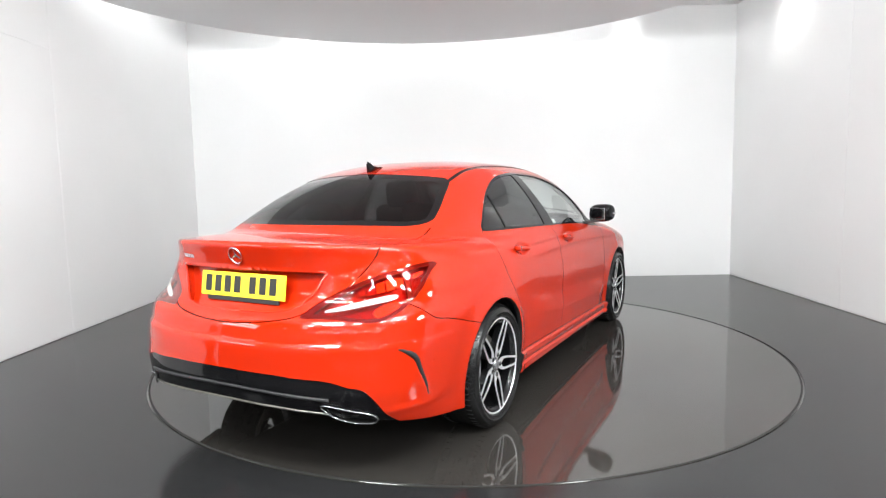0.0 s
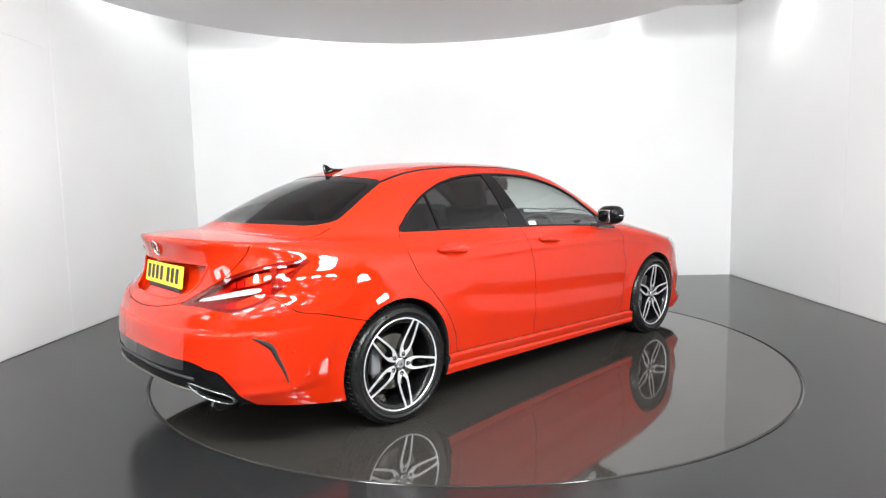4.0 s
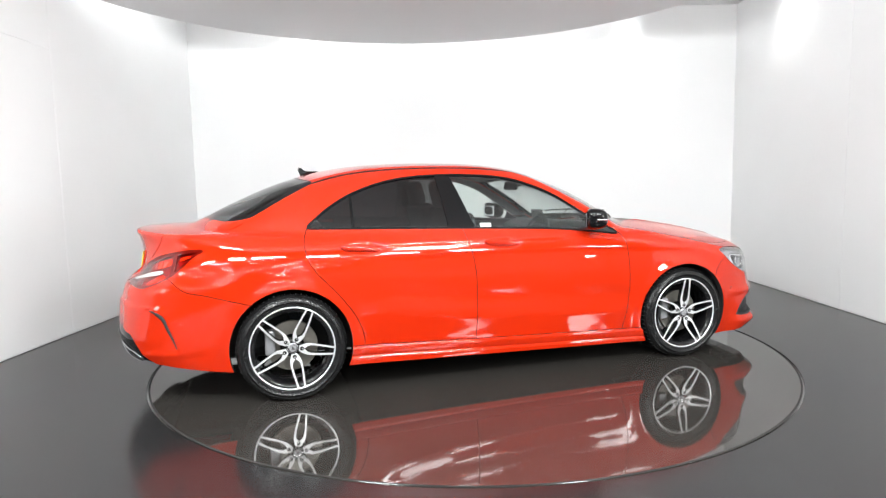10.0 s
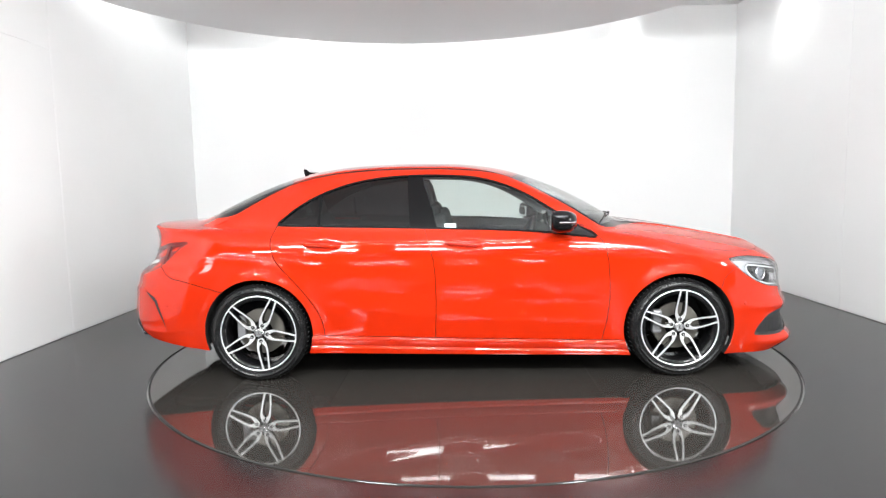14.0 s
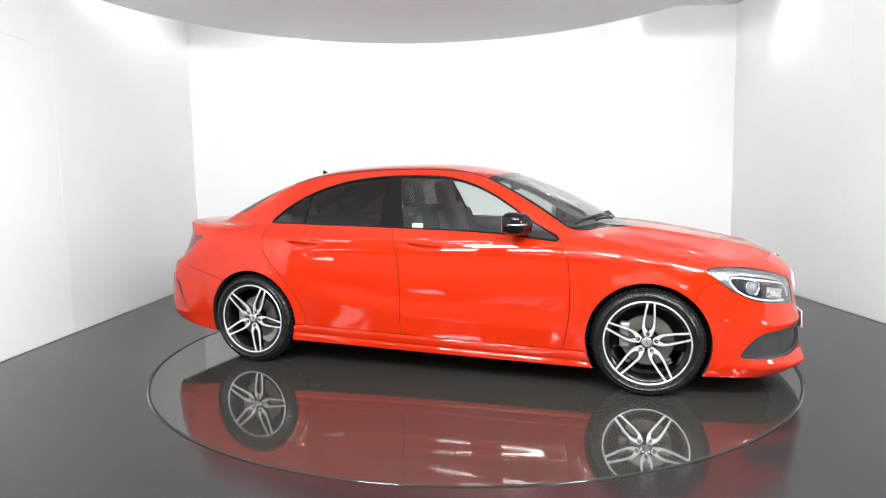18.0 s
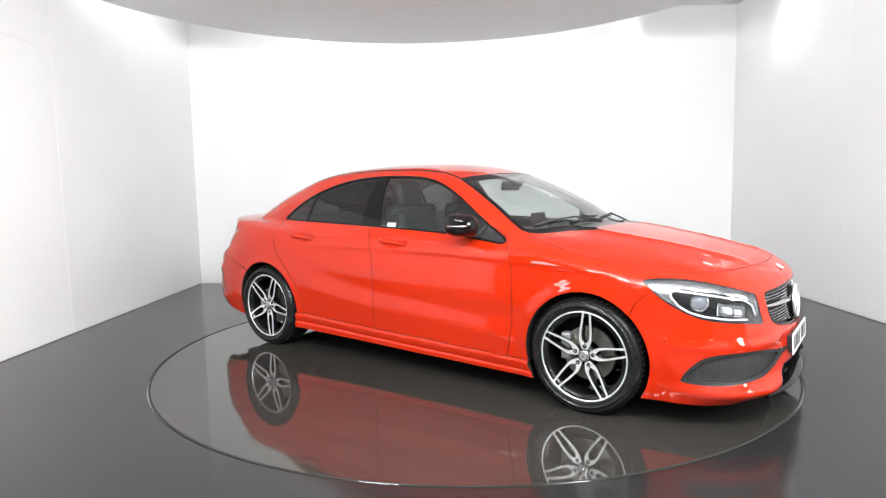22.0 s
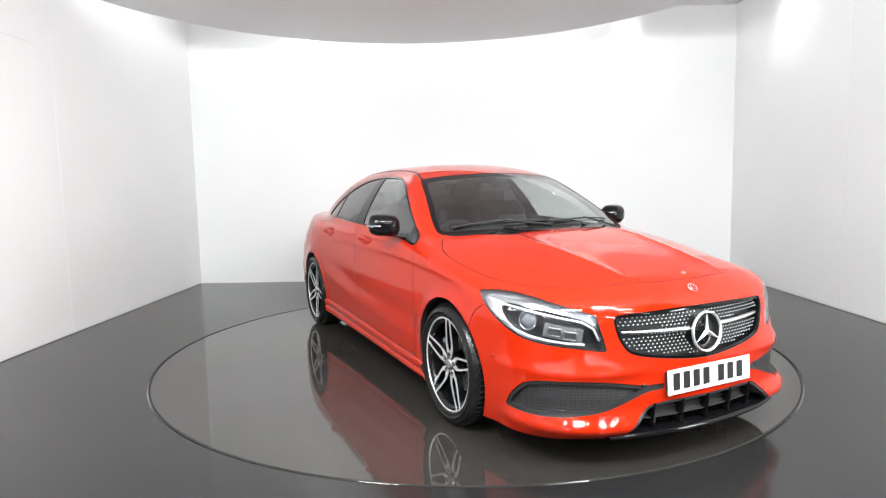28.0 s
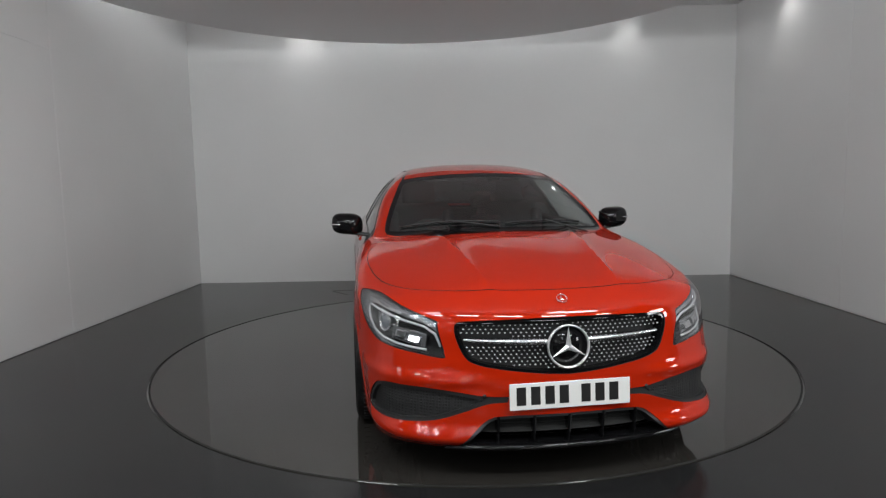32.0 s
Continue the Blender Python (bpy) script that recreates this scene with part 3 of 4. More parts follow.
FOG = [(.722, .262), (.724, .268), (.738, .305), (.79, .365), (.83, .388), (.90, .402), (1.05, .406), (1.174, .401), (1.30, .374), (1.33, .370), (1.395, .370), (1.398, .368), (1.398, .348), (1.395, .346), (1.33, .343), (1.254, .309), (1.148, .268), (1.018, .251), (.851, .242), (.735, .250), (.724, .256)]
LOWER = [(-.2, .292), (.0, .292), (.30, .292), (.36, .27), (.50, .135), (.50, .05), (-.2, .05)]
TAILLAMP = [(1.345, .712), (1.340, .716), (1.246, .772), (1.130, .830), (1.015, .874), (.861, .904), (.765, .914), (.724, .910), (.720, .904), (.769, .872), (.812, .812), (.885, .747), (.973, .708), (1.049, .690), (1.119, .698), (1.226, .710), (1.335, .709)]
RECESS = [(-.2, .890), (.0, .890), (.42, .890), (.438, .889), (.442, .885), (.395, .80), (.345, .752), (.30, .733), (.22, .724), (.0, .720), (-.2, .720)]
REAR_BLACK = curve((0, .485), (.1, .484), (.38, .476), (.6, .447), (.69, .397), (.74, .285), (.80, .1))


def stem_box(bm, x, y, z):
    """A thin dark stem behind a stud, and its cross link."""
    v = [bm.verts.new((x + dx, y + dy, z + dz)) for dx in (0, -.03) for dy, dz in ((-.0016, -.0016), (.0016, -.0016), (.0016, .0016), (-.0016, .0016))]
    for f in ((0, 1, 2, 3), (0, 4, 5, 1), (1, 5, 6, 2), (2, 6, 7, 3), (3, 7, 4, 0)):
        bm.faces.new([v[i] for i in f])


def pieces(faces):
    """Faces in groups that hang together, the largest first."""
    root = {}

    def find(i):
        while root.setdefault(i, i) != i:
            root[i] = root[root[i]]
            i = root[i]
        return i
    for f in faces:
        a = find(f[0])
        for i in f[1:]:
            root[find(i)] = a
    sets = {}
    for f in faces:
        sets.setdefault(find(f[0]), []).append(f)
    return sorted(sets.values(), key=len, reverse=True)


def nose_x(y, z):
    return NOSE(z) - NOSE_IN(np.abs(y))


def on_skin(x, y, z, axis):
    """The place on the skin met from outside along an axis: 'y' from the car's right, 'z' from above, 'x' from ahead, 'w' from behind."""
    d = {"y": np.array([0, 1.0, 0]), "z": np.array([0, 0, -1.0]), "x": np.array([-1.0, 0, 0]), "w": np.array([1.0, 0, 0])}[axis]
    o = np.array([x, y, z], float)
    o = o * (1 - np.abs(d)) - d * 3.0
    ts = np.linspace(0, 3.0, 1500)
    P = o + ts[:, None] * d
    i = int(np.argmax(body(P) < 0))
    return Vector(P[i]), Vector(body_normal(P[i]))


def build_wheel(car, sx, sy, phase, brake=True):
    m = pose(sx, sy * .878, WHEEL_Z, 0, 0, 0 if sy < 0 else 180)
    barrel = spin([(.214, .012), (.234, .004), (.2465, .004), (.2485, .012), (.236, .03), (.224, .10), (.224, .19), (.246, .205), (.246, .212), (.215, .205), (.210, .10), (.212, .03)], 72, closed=True)
    wheel = part("wheel", barrel, RIMBLACK, car, "black alloy wheel with five bright twin spokes", smooth=True, m=m)
    prof = [(.243, .006), (.2515, -.003), (.2530, -.0055), (.2560, -.0060), (.2585, -.0050), (.266, -.0090), (.2745, -.0110), (.2755, -.0126), (.2775, -.0126), (.2785, -.0108), (.288, -.0075), (.2965, -.0035), (.2980, -.0040), (.2998, -.0010), (.3065, .0065), (.3115, .0150), (.3165, .030)]
    for g in (.062, .100, .138, .176):
        prof += [(.318, g - .006), (.3175, g - .0045), (.310, g - .004), (.310, g + .004), (.3175, g + .0045), (.318, g + .006)]
    prof += [(.3165, .204), (.310, .222), (.298, .236), (.27, .242), (.235, .222)]
    part("tyre", spin(prof, 96), RUBBER, wheel, "black low-profile tyre", smooth=True)
    part("rim_lip", spin([(.2385, .004), (.2400, .0002), (.2462, .0002), (.2485, .004), (.2475, .010), (.2390, .010)], 96, closed=True), ALLOY, wheel, "bright machined rim edge", smooth=True)
    # cross cuts in the shoulders of the tread
    cuts = bmesh.new()
    for k in range(64):
        a = 2 * math.pi * k / 64
        for y, w, da in ((.040, .030, 0.0), (.198, .030, .05)):
            c, s = math.cos(a + da), math.sin(a + da)
            v = [cuts.verts.new(((r * c - q * s), y + e * w / 2, (r * s + q * c))) for r in (.3195, .309) for e in (-1, 1) for q in (-.0022, .0022)]
            for f in ((0, 1, 3, 2), (0, 4, 5, 1), (2, 3, 7, 6), (0, 2, 6, 4), (1, 5, 7, 3)):
                cuts.faces.new([v[i] for i in f])
    bmesh.ops.recalc_face_normals(cuts, faces=cuts.faces)
    tagged(part("tread_cuts", cuts, DARK, wheel), kind="stuff")
    rs = np.array([.036, .048, .060, .072, .086, .105, .13, .16, .19, .215, .2400])
    wo = np.array([.016, .0215, .0270, .0315, .0345, .0350, .0340, .0318, .0290, .0265, .0245])
    wi = np.array([.0, .0, .0, .0040, .0175, .0228, .0232, .0212, .0183, .0156, .0130])
    dish = np.array([.019, .018, .017, .016, .015, .0135, .011, .008, .005, .003, .002])
    for k in range(5):
        ang = radians(phase + 72 * k)
        turn = pose(0, 0, 0, 0, -math.degrees(ang), 0)
        face, deep = bmesh.new(), bmesh.new()
        for bm, depth, lift, thin in ((face, .004, 0.0, 1.0), (deep, .040, .004, .96)):
            for s in (-1, 1):
                a0 = [(r, dish[i] + lift, s * (wi[i] + (.0 if thin == 1 else .001))) for i, r in enumerate(rs)]
                b0 = [(r, dish[i] + lift, s * wo[i] * thin) for i, r in enumerate(rs)]
                va, vb = [bm.verts.new(v) for v in a0], [bm.verts.new(v) for v in b0]
                vc, vd = [bm.verts.new((v[0], v[1] + depth, v[2] * (1 if thin == 1 else .8))) for v in a0], [bm.verts.new((v[0], v[1] + depth, v[2] * (1 if thin == 1 else .8))) for v in b0]
                for i in range(len(rs) - 1):
                    for q in ((va[i], va[i + 1], vb[i + 1], vb[i]), (vb[i], vb[i + 1], vd[i + 1], vd[i]), (va[i + 1], va[i], vc[i], vc[i + 1])):
                        bm.faces.new(q)
                bm.faces.new((va[-1], vc[-1], vd[-1], vb[-1]))
            bmesh.ops.remove_doubles(bm, verts=bm.verts, dist=1e-5)
            bmesh.ops.recalc_face_normals(bm, faces=bm.faces)
            bmesh.ops.transform(bm, matrix=turn, verts=bm.verts)
        part("spoke", deep, RIMBLACK, wheel)
        part("spoke_face", face, ALLOY, wheel, "bright machined spoke face")
        bolt = spin([(0, .001), (.005, .001), (.007, -.0005), (.0115, -.0015), (.0120, .012)], 16, m=Matrix.Translation((.053 * math.cos(ang), .0165, .053 * math.sin(ang))))
        part("wheel_bolt", bolt, DARK, wheel)
    part("hub", spin([(0, .030), (.034, .024), (.052, .026), (.058, .045), (.05, .06)], 40), RIMBLACK, wheel, smooth=True)
    cap = spin([(0, .010), (.026, .011), (.030, .012), (.032, .016), (.033, .026)], 40)
    part("hub_cap", cap, SATIN, wheel, "silver hub cap", smooth=True)
    part("cap_disc", spin([(0, .0085), (.020, .0088), (.021, .012)], 32), CALIPER, wheel)
    tri = bmesh.new()
    for k in range(3):
        a = radians(90 + 120 * k)
        c, s = math.cos(a), math.sin(a)
        v = [tri.verts.new(p) for p in ((.019 * c, .0075, .019 * s), (-.004 * s, .0075, .004 * c), (.004 * s, .0075, -.004 * c), (0, .0068, 0))]
        tri.faces.new((v[0], v[1], v[3]))
        tri.faces.new((v[0], v[3], v[2]))
    part("cap_mark", tri, CHROME, wheel)
    part("brake_disc", spin([(.07, .085), (.148, .085), (.150, .088), (.150, .105), (.07, .107)], 56, closed=True), STEEL, wheel, "steel brake disc", smooth=False)
    cal = box(.06, .055, .15, Matrix.Translation((-.125 * (1 if sy < 0 else -1), .082, .03)), bevel=.012)
    part("brake_caliper", cal, CALIPER, wheel, "grey brake caliper")
    part("valve", tube([(.2, .02, -.045), (.188, .004, -.043)], .003, 6), DARK, wheel)
    return wheel


def wheel_well(car, cx, side):
    """Dark liner round a wheel."""
    verts, faces, n = [], [], 28
    for i in range(n + 1):
        a = radians(-14 + 208 * i / n)
        for y in (.835, .825, .60, .58):
            r = {.835: .356, .825: .372, .60: .385, .58: .10}[y]
            verts.append((cx + r * math.cos(a), side * y, WHEEL_Z + r * math.sin(a)))
    for i in range(n):
        for k in range(3):
            faces.append((4 * i + k, 4 * i + k + 1, 4 * i + 5 + k, 4 * i + 4 + k))
    mesh_object("wheel_arch_liner", verts, faces, LINER, car, "black wheel arch liner", smooth=True)


def star_mark(name, radius, m, parent, back=True, metal=CHROME):
    """Ring with three tapered arms, facing local -y."""
    root = part(name, spin([(radius * .90, .003), (radius * .915, -.004), (radius * .96, -.008), (radius, -.004), (radius * 1.005, .006), (radius * .90, .006)], 64, closed=True, m=m), metal, parent, "round chrome emblem", smooth=True)
    bm = bmesh.new()
    for k in range(3):
        a = radians(90 + 120 * k)
        c, s = math.cos(a), math.sin(a)
        w = radius * .15
        tip = bm.verts.new((radius * .93 * c, -.004, radius * .93 * s))
        l = bm.verts.new((w * math.cos(a + 1.047), 0, w * math.sin(a + 1.047)))
        r = bm.verts.new((w * math.cos(a - 1.047), 0, w * math.sin(a - 1.047)))
        o = bm.verts.new((0, -.010 * radius / .087, 0))
        bm.faces.new((o, l, tip))
        bm.faces.new((o, tip, r))
    bmesh.ops.transform(bm, matrix=m, verts=bm.verts)
    part("emblem_arms", bm, metal, root)
    if back:
        part("emblem_back", spin([(0, .004), (radius * .92, .005), (radius * .92, .02)], 48, m=m), BLACK, root, smooth=True)
    return root


def number_plate(name, m, ground, parent, label):
    """A 520 x 111 mm plate in local x, z facing -y, with plain bars for its characters."""
    p = part(name, box(.520, .006, .111, m @ Matrix.Translation((0, .003, 0)), bevel=.0025), ground, parent, label)
    x = -.236
    for k in range(7):
        if k == 4:
            x += .033
        bm = box(.040, .0016, .076, m @ Matrix.Translation((x + .025, -.0006, .002)), bevel=.0006)
        part("character_bar", bm, PLATE_INK, p)
        x += .061
    return p


def seat(car, x, y, name="front_seat"):
    """One seat with its cushion, back and head restraint."""
    s = part(name, box(.52, .50, .16, pose(x, y, .50, 0, -8), bevel=.05, segments=3), CABIN, car, "black leather seat", smooth=True)
    part("backrest", box(.14, .50, .60, pose(x - .30, y, .82, 0, -16), bevel=.055, segments=3), CABIN, s, smooth=True)
    part("bolster", box(.17, .09, .52, pose(x - .26, y - .22, .80, 0, -16), bevel=.04, segments=3), CABIN, s, smooth=True)
    part("bolster", box(.17, .09, .52, pose(x - .26, y + .22, .80, 0, -16), bevel=.04, segments=3), CABIN, s, smooth=True)
    part("head_restraint", box(.10, .26, .20, pose(x - .405, y, 1.185, 0, -14), bevel=.045, segments=3), CABIN, s, smooth=True)
    return s


def build_car():
    car = tagged(new("car"), "glossy red four-door coupe saloon parked on the turntable", "car")
    skin = Skin()
    side_only = lambda x, y, z: .42 - np.abs(y)
    front_only = lambda lim: (lambda x, y, z: lim - x)
    rear_only = lambda lim: (lambda x, y, z: x + lim)
    _, F = skin.split(skin.faces, lambda x, y, z: z - SILL_LOW(x))
    for cx in (WHEEL_X, -WHEEL_X):
        _, F = skin.cut(F, arch(cx))

    # ---- glass ----
    dlo = polygon(DLO, smooth=2)
    ring, F = skin.cut(F, polygon(DLO, smooth=2, grow=.011), side_only)
    glassy, ring2 = skin.cut(ring, dlo)
    trim = ring2
    for s in ("right", "left"):
        skin_part(skin, "window_trim", trim, BLACK, car, s, "gloss black window surround", rim=.006, push=.002)
    b_rear = lambda x, y, z: x - (-.385 + (1.31 - z) * .075)
    b_front = lambda x, y, z: (-.285 + (1.31 - z) * .30) - x
    pillar, glassy = skin.cut(glassy, lambda x, y, z: -b_rear(x, y, z), lambda x, y, z: -b_front(x, y, z))
    frontw, rearw = skin.split(glassy, lambda x, y, z: -(x + .28))
    sail, frontw = skin.split(frontw, lambda x, y, z: .665 - x + (z - .95) * .12)
    divider, rearw = skin.gap(rearw, lambda x, y, z: x + .957, .008)
    quarter, rearw = skin.split(rearw, lambda x, y, z: x + .957)
    for s in ("right", "left"):
        skin_part(skin, "b_pillar", pillar, BLACK, car, s, "gloss black pillar", rim=.01)
        skin_part(skin, "window_divider", divider, BLACK, car, s, rim=.01)
        skin_part(skin, "mirror_sail", sail, PLASTIC, car, s, rim=.01)
        skin_part(skin, "front_window", frontw, CLEAR, car, s, "clear door glass", rim=0, push=-.004)
        skin_part(skin, "rear_window", rearw, TINT, car, s, "dark privacy glass", rim=0, push=-.004)
        skin_part(skin, "quarter_window", quarter, TINT, car, s, "dark privacy glass", rim=0, push=-.004)
    ws_ring, F = skin.cut(F, polygon(WINDSCREEN, "yz", smooth=2), front_only(.12))
    screen, ws_ring = skin.cut(ws_ring, polygon(WINDSCREEN, "yz", smooth=2, grow=-.024))
    skin_part(skin, "windscreen_border", ws_ring, BLACK, car, "both", "black windscreen border", rim=.008, push=-.002)
    skin_part(skin, "windscreen", screen, CLEAR, car, "both", "clear windscreen", rim=0, push=-.002)
    bl_ring, F = skin.cut(F, polygon(BACKLIGHT, "yz", smooth=2), rear_only(1.0))
    back, bl_ring = skin.cut(bl_ring, polygon(BACKLIGHT, "yz", smooth=2, grow=-.022))
    skin_part(skin, "rear_screen_border", bl_ring, BLACK, car, "both", rim=.008, push=-.002)
    skin_part(skin, "rear_screen", back, REARTINT, car, "both", "dark tinted rear screen", rim=0, push=-.002)

    # ---- lamps and openings ----
    head, F = skin.cut(F, polygon(HEADLAMP, "hz", smooth=2), front_only(1.4))
    tail, F = skin.cut(F, polygon(TAILLAMP, "kz", smooth=2), rear_only(1.6))
    fog, F = skin.cut(F, polygon(FOG, "hz", smooth=2), front_only(1.5), lambda x, y, z: .25 - np.abs(y))
    grille, F = skin.cut(F, polygon(GRILLE, "yz", smooth=2), front_only(1.8))
    lower, F = skin.cut(F, polygon(LOWER, "yz", smooth=1), front_only(1.8))
    diffuser, F = skin.cut(F, lambda x, y, z: z - REAR_BLACK(np.abs(y)), rear_only(1.9))
    recess, F = skin.cut(F, polygon(RECESS, "yz", smooth=2), rear_only(1.9))

    # ---- painted panels, with open joints between them ----
    roof_strip, F = skin.gap(F, lambda x, y, z: np.abs(y) - ROOF_RAIL(x), .009, lambda x, y, z: 1.20 - z)
    for s in ("right", "left"):
        skin_part(skin, "roof_moulding", roof_strip, BLACK, car, s, "black roof moulding", rim=.004, push=-.003)
    roof, F = skin.cut(F, lambda x, y, z: np.abs(y) - ROOF_RAIL(x), lambda x, y, z: 1.15 - z)
    skin_part(skin, "roof", roof, RED, car, "both", rim=.01)
    high = lambda x, y, z: .70 - z
    hood_f = polygon(HOOD_LINE, "xy", smooth=2)
    _, F = skin.gap(F, hood_f, .0020, high, front_only(.84))
    hood, F = skin.cut(F, hood_f, high, front_only(.84))
    skin_part(skin, "bonnet", hood, RED, car, "both", "red bonnet with two raised creases")
    low_side = lambda x, y, z: z - 1.02
    mid_x = lambda x, y, z: np.abs(x) - 1.5
    front_door = polygon([(-.285, 1.03), (-.239, .874), (-.203, .74), (-.197, .491), (-.206, .30), (-.207, .12), (.84, .10), (.862, .245), (.899, .402), (.911, .555), (.897, .821), (.838, .925), (.72, 1.0)], smooth=1)
    rear_door = polygon([(-1.225, 1.03), (-1.262, .93), (-1.250, .86), (-1.215, .77), (-1.085, .635), (-.975, .49), (-.925, .37), (-.922, .25), (-.92, .12), (-.207, .12), (-.206, .30), (-.197, .491), (-.203, .74), (-.239, .874), (-.285, 1.03)], smooth=1)
    sill_line = lambda x, y, z: z - SILL_TOP(x)
    _, F = skin.gap(F, sill_line, .0018, lambda x, y, z: np.abs(x + .02) - 1.02)
    sill, F = skin.cut(F, sill_line, lambda x, y, z: np.abs(x + .02) - 1.02)
    for door in (front_door, rear_door):
        _, F = skin.gap(F, door, .0020, side_only, low_side, mid_x)
    fd, F = skin.cut(F, front_door, side_only, low_side)
    rd, F = skin.cut(F, rear_door, side_only, low_side)
    doors = {}
    for s in ("right", "left"):
        skin_part(skin, "side_skirt", sill, RED, car, s)
        doors[s] = [skin_part(skin, "front_door", fd, RED, car, s), skin_part(skin, "rear_door", rd, RED, car, s)]
    # boot lid
    boot_f = polygon([(-.2, .674), (0, .674), (.14, .679), (.329, .703), (.395, .726), (.50, .80), (.565, .86), (.622, .95), (.632, 1.0), (.630, 1.06), (.60, 1.25), (-.2, 1.25)], "yz", smooth=1)
    _, F = skin.gap(F, boot_f, .0020, rear_only(1.6))
    boot, F = skin.cut(F, boot_f, rear_only(1.55))
    lid = skin_part(skin, "boot_lid", boot, RED, car, "both", "red boot lid with a lip along its edge", rim=.036, edge=RED)
    # bumpers
    fb = curve((.3, 1.46), (.55, 1.59), (.69, 1.70), (.712, 1.75), (.73, 1.90), (.75, 2.0), (.9, 2.06))
    fb_f = lambda x, y, z: fb(z) - x
    _, F = skin.gap(F, fb_f, .002, front_only(1.4), lambda x, y, z: z - .705)
    bumper_f, F = skin.cut(F, fb_f, front_only(1.4))
    rb = curve((-2.5, .80), (-2.2, .79), (-2.1, .775), (-2.015, .752), (-1.925, .684), (-1.825, .660), (-1.586, .594), (-1.4, .55))
    rb_f = lambda x, y, z: z - rb(x)
    _, F = skin.gap(F, rb_f, .002, rear_only(1.5))
    bumper_r, F = skin.cut(F, rb_f, rear_only(1.5))
    skin_part(skin, "front_bumper", bumper_f, RED, car, "both", "red front bumper with side intakes", rim=.03)
    skin_part(skin, "rear_bumper", bumper_r, RED, car, "both", "red rear bumper", rim=.03)
    wing, F = skin.split(F, lambda x, y, z: .80 - x + np.where(z > 1.0, 9, 0))
    quarter_panel, *others = pieces(F)
    for s in ("right", "left"):
        skin_part(skin, "front_wing", pieces(wing)[0], RED, car, s)
        skin_part(skin, "rear_quarter", quarter_panel, RED, car, s, "red rear quarter with door frame rail")
        for small in others + pieces(wing)[1:]:
            skin_part(skin, "body_fillet", small, RED, car, s)

    # ---- dark backs behind openings and joints ----
    for s in ("right", "left"):
        skin_part(skin, "door_lining", fd + rd, CABIN, car, s, "black door lining", rim=0, push=-.07)
        surround, meshed = skin.cut(fog, lambda x, y, z: -polygon(FOG, "hz", smooth=2, grow=-.016)(x, y, z))
        skin_part(skin, "intake_surround", surround, PLASTIC, car, s, "black intake surround", rim=.02, push=-.006)
        skin_part(skin, "intake_mesh", meshed, HONEYCOMB, car, s, "black honeycomb bumper intake", rim=0, push=-.022)
    skin_part(skin, "joint_backing", hood + bumper_f, DARK, car, "both", "dark inner shell", rim=0, push=-.032)
    skin_part(skin, "joint_backing", boot + bumper_r, DARK, car, "both", "dark inner shell", rim=0, push=-.032)
    for s in ("right", "left"):
        skin_part(skin, "wing_liner", wing, DARK, car, s, "dark inner wing", rim=0, push=-.032)
    skin_part(skin, "headlining", roof, HEADLINER, car, "both", "grey headlining", rim=0, push=-.03)
    for s in ("right", "left"):
        pillars, _ = skin.split(quarter_panel, lambda x, y, z: .98 - z)
        low_trim, _ = skin.cut(quarter_panel, lambda x, y, z: z - .98, lambda x, y, z: -1.55 - x)
        for piece in pieces(low_trim):
            skin_part(skin, "quarter_trim", piece, CABIN, car, s, "black rear side trim", rim=0, push=-.035)
        skin_part(skin, "sill_trim", sill, CABIN, car, s, "black inner sill trim", rim=0, push=-.035)
        skin_part(skin, "pillar_trim", pillars, HEADLINER, car, s, "grey pillar trim", rim=0, push=-.03)

    # ---- headlamps ----
    for s, sy in (("right", -1), ("left", 1)):
        lens = skin_part(skin, "headlamp", head, LENS, car, s, "clear headlamp lens", rim=0, push=-.002)
        skin_part(skin, "lamp_housing", head, LAMPDARK, lens, s, rim=0, push=-.055)
        brow, _ = skin.cut(head, polygon([(.56, .757), (.60, .768), (.676, .775), (.821, .765), (.962, .733), (1.125, .692), (1.165, .56), (1.135, .60), (1.105, .652), (.95, .694), (.80, .724), (.70, .728), (.668, .70), (.70, .635), (.74, .590), (.66, .635), (.59, .70)], "hz", smooth=2))
        skin_part(skin, "lamp_brow", brow, LAMPBROW, lens, s, "silver reflector along the top", rim=.02, push=-.026)
        sidewall, _ = skin.cut(head, lambda x, y, z: -polygon(HEADLAMP, "hz", smooth=2, grow=-.008)(x, y, z))
        skin_part(skin, "lamp_bezel", sidewall, LAMPDARK, lens, s, rim=.052, push=-.004, edge=LAMPSILVER)

        def at_h(h, z, depth):
            # a place under the lens: h runs across the corner
            P = np.array([[h * math.sqrt(.5) * 1.0 + w, -(w - h * math.sqrt(.5)), z] for w in np.linspace(.9, 2.4, 1500)])
            v = body(P)
            i = len(v) - 1 - int(np.argmax(v[::-1] < 0))
            q = P[i] - body_normal(P[i]) * depth
            return Vector((q[0], q[1] * (1 if sy < 0 else -1), q[2]))
        # light guide that hooks round the lamp
        guide = [at_h(h, z, .020) for h, z in ((1.137, .570), (1.112, .622), (1.06, .653), (.96, .672), (.85, .692), (.75, .706), (.70, .712), (.680, .700), (.682, .672), (.710, .632), (.758, .600), (.83, .580), (.92, .567), (1.00, .560), (1.075, .555))]
        fine = []
        for a, b in zip(guide, guide[1:]):
            fine += [a.lerp(b, k / 4) for k in range(4)]
        fine.append(guide[-1])
        part("light_guide", tube(fine, .0054, 8), LAMPWHITE, lens, "frosted daytime light guide", smooth=True)
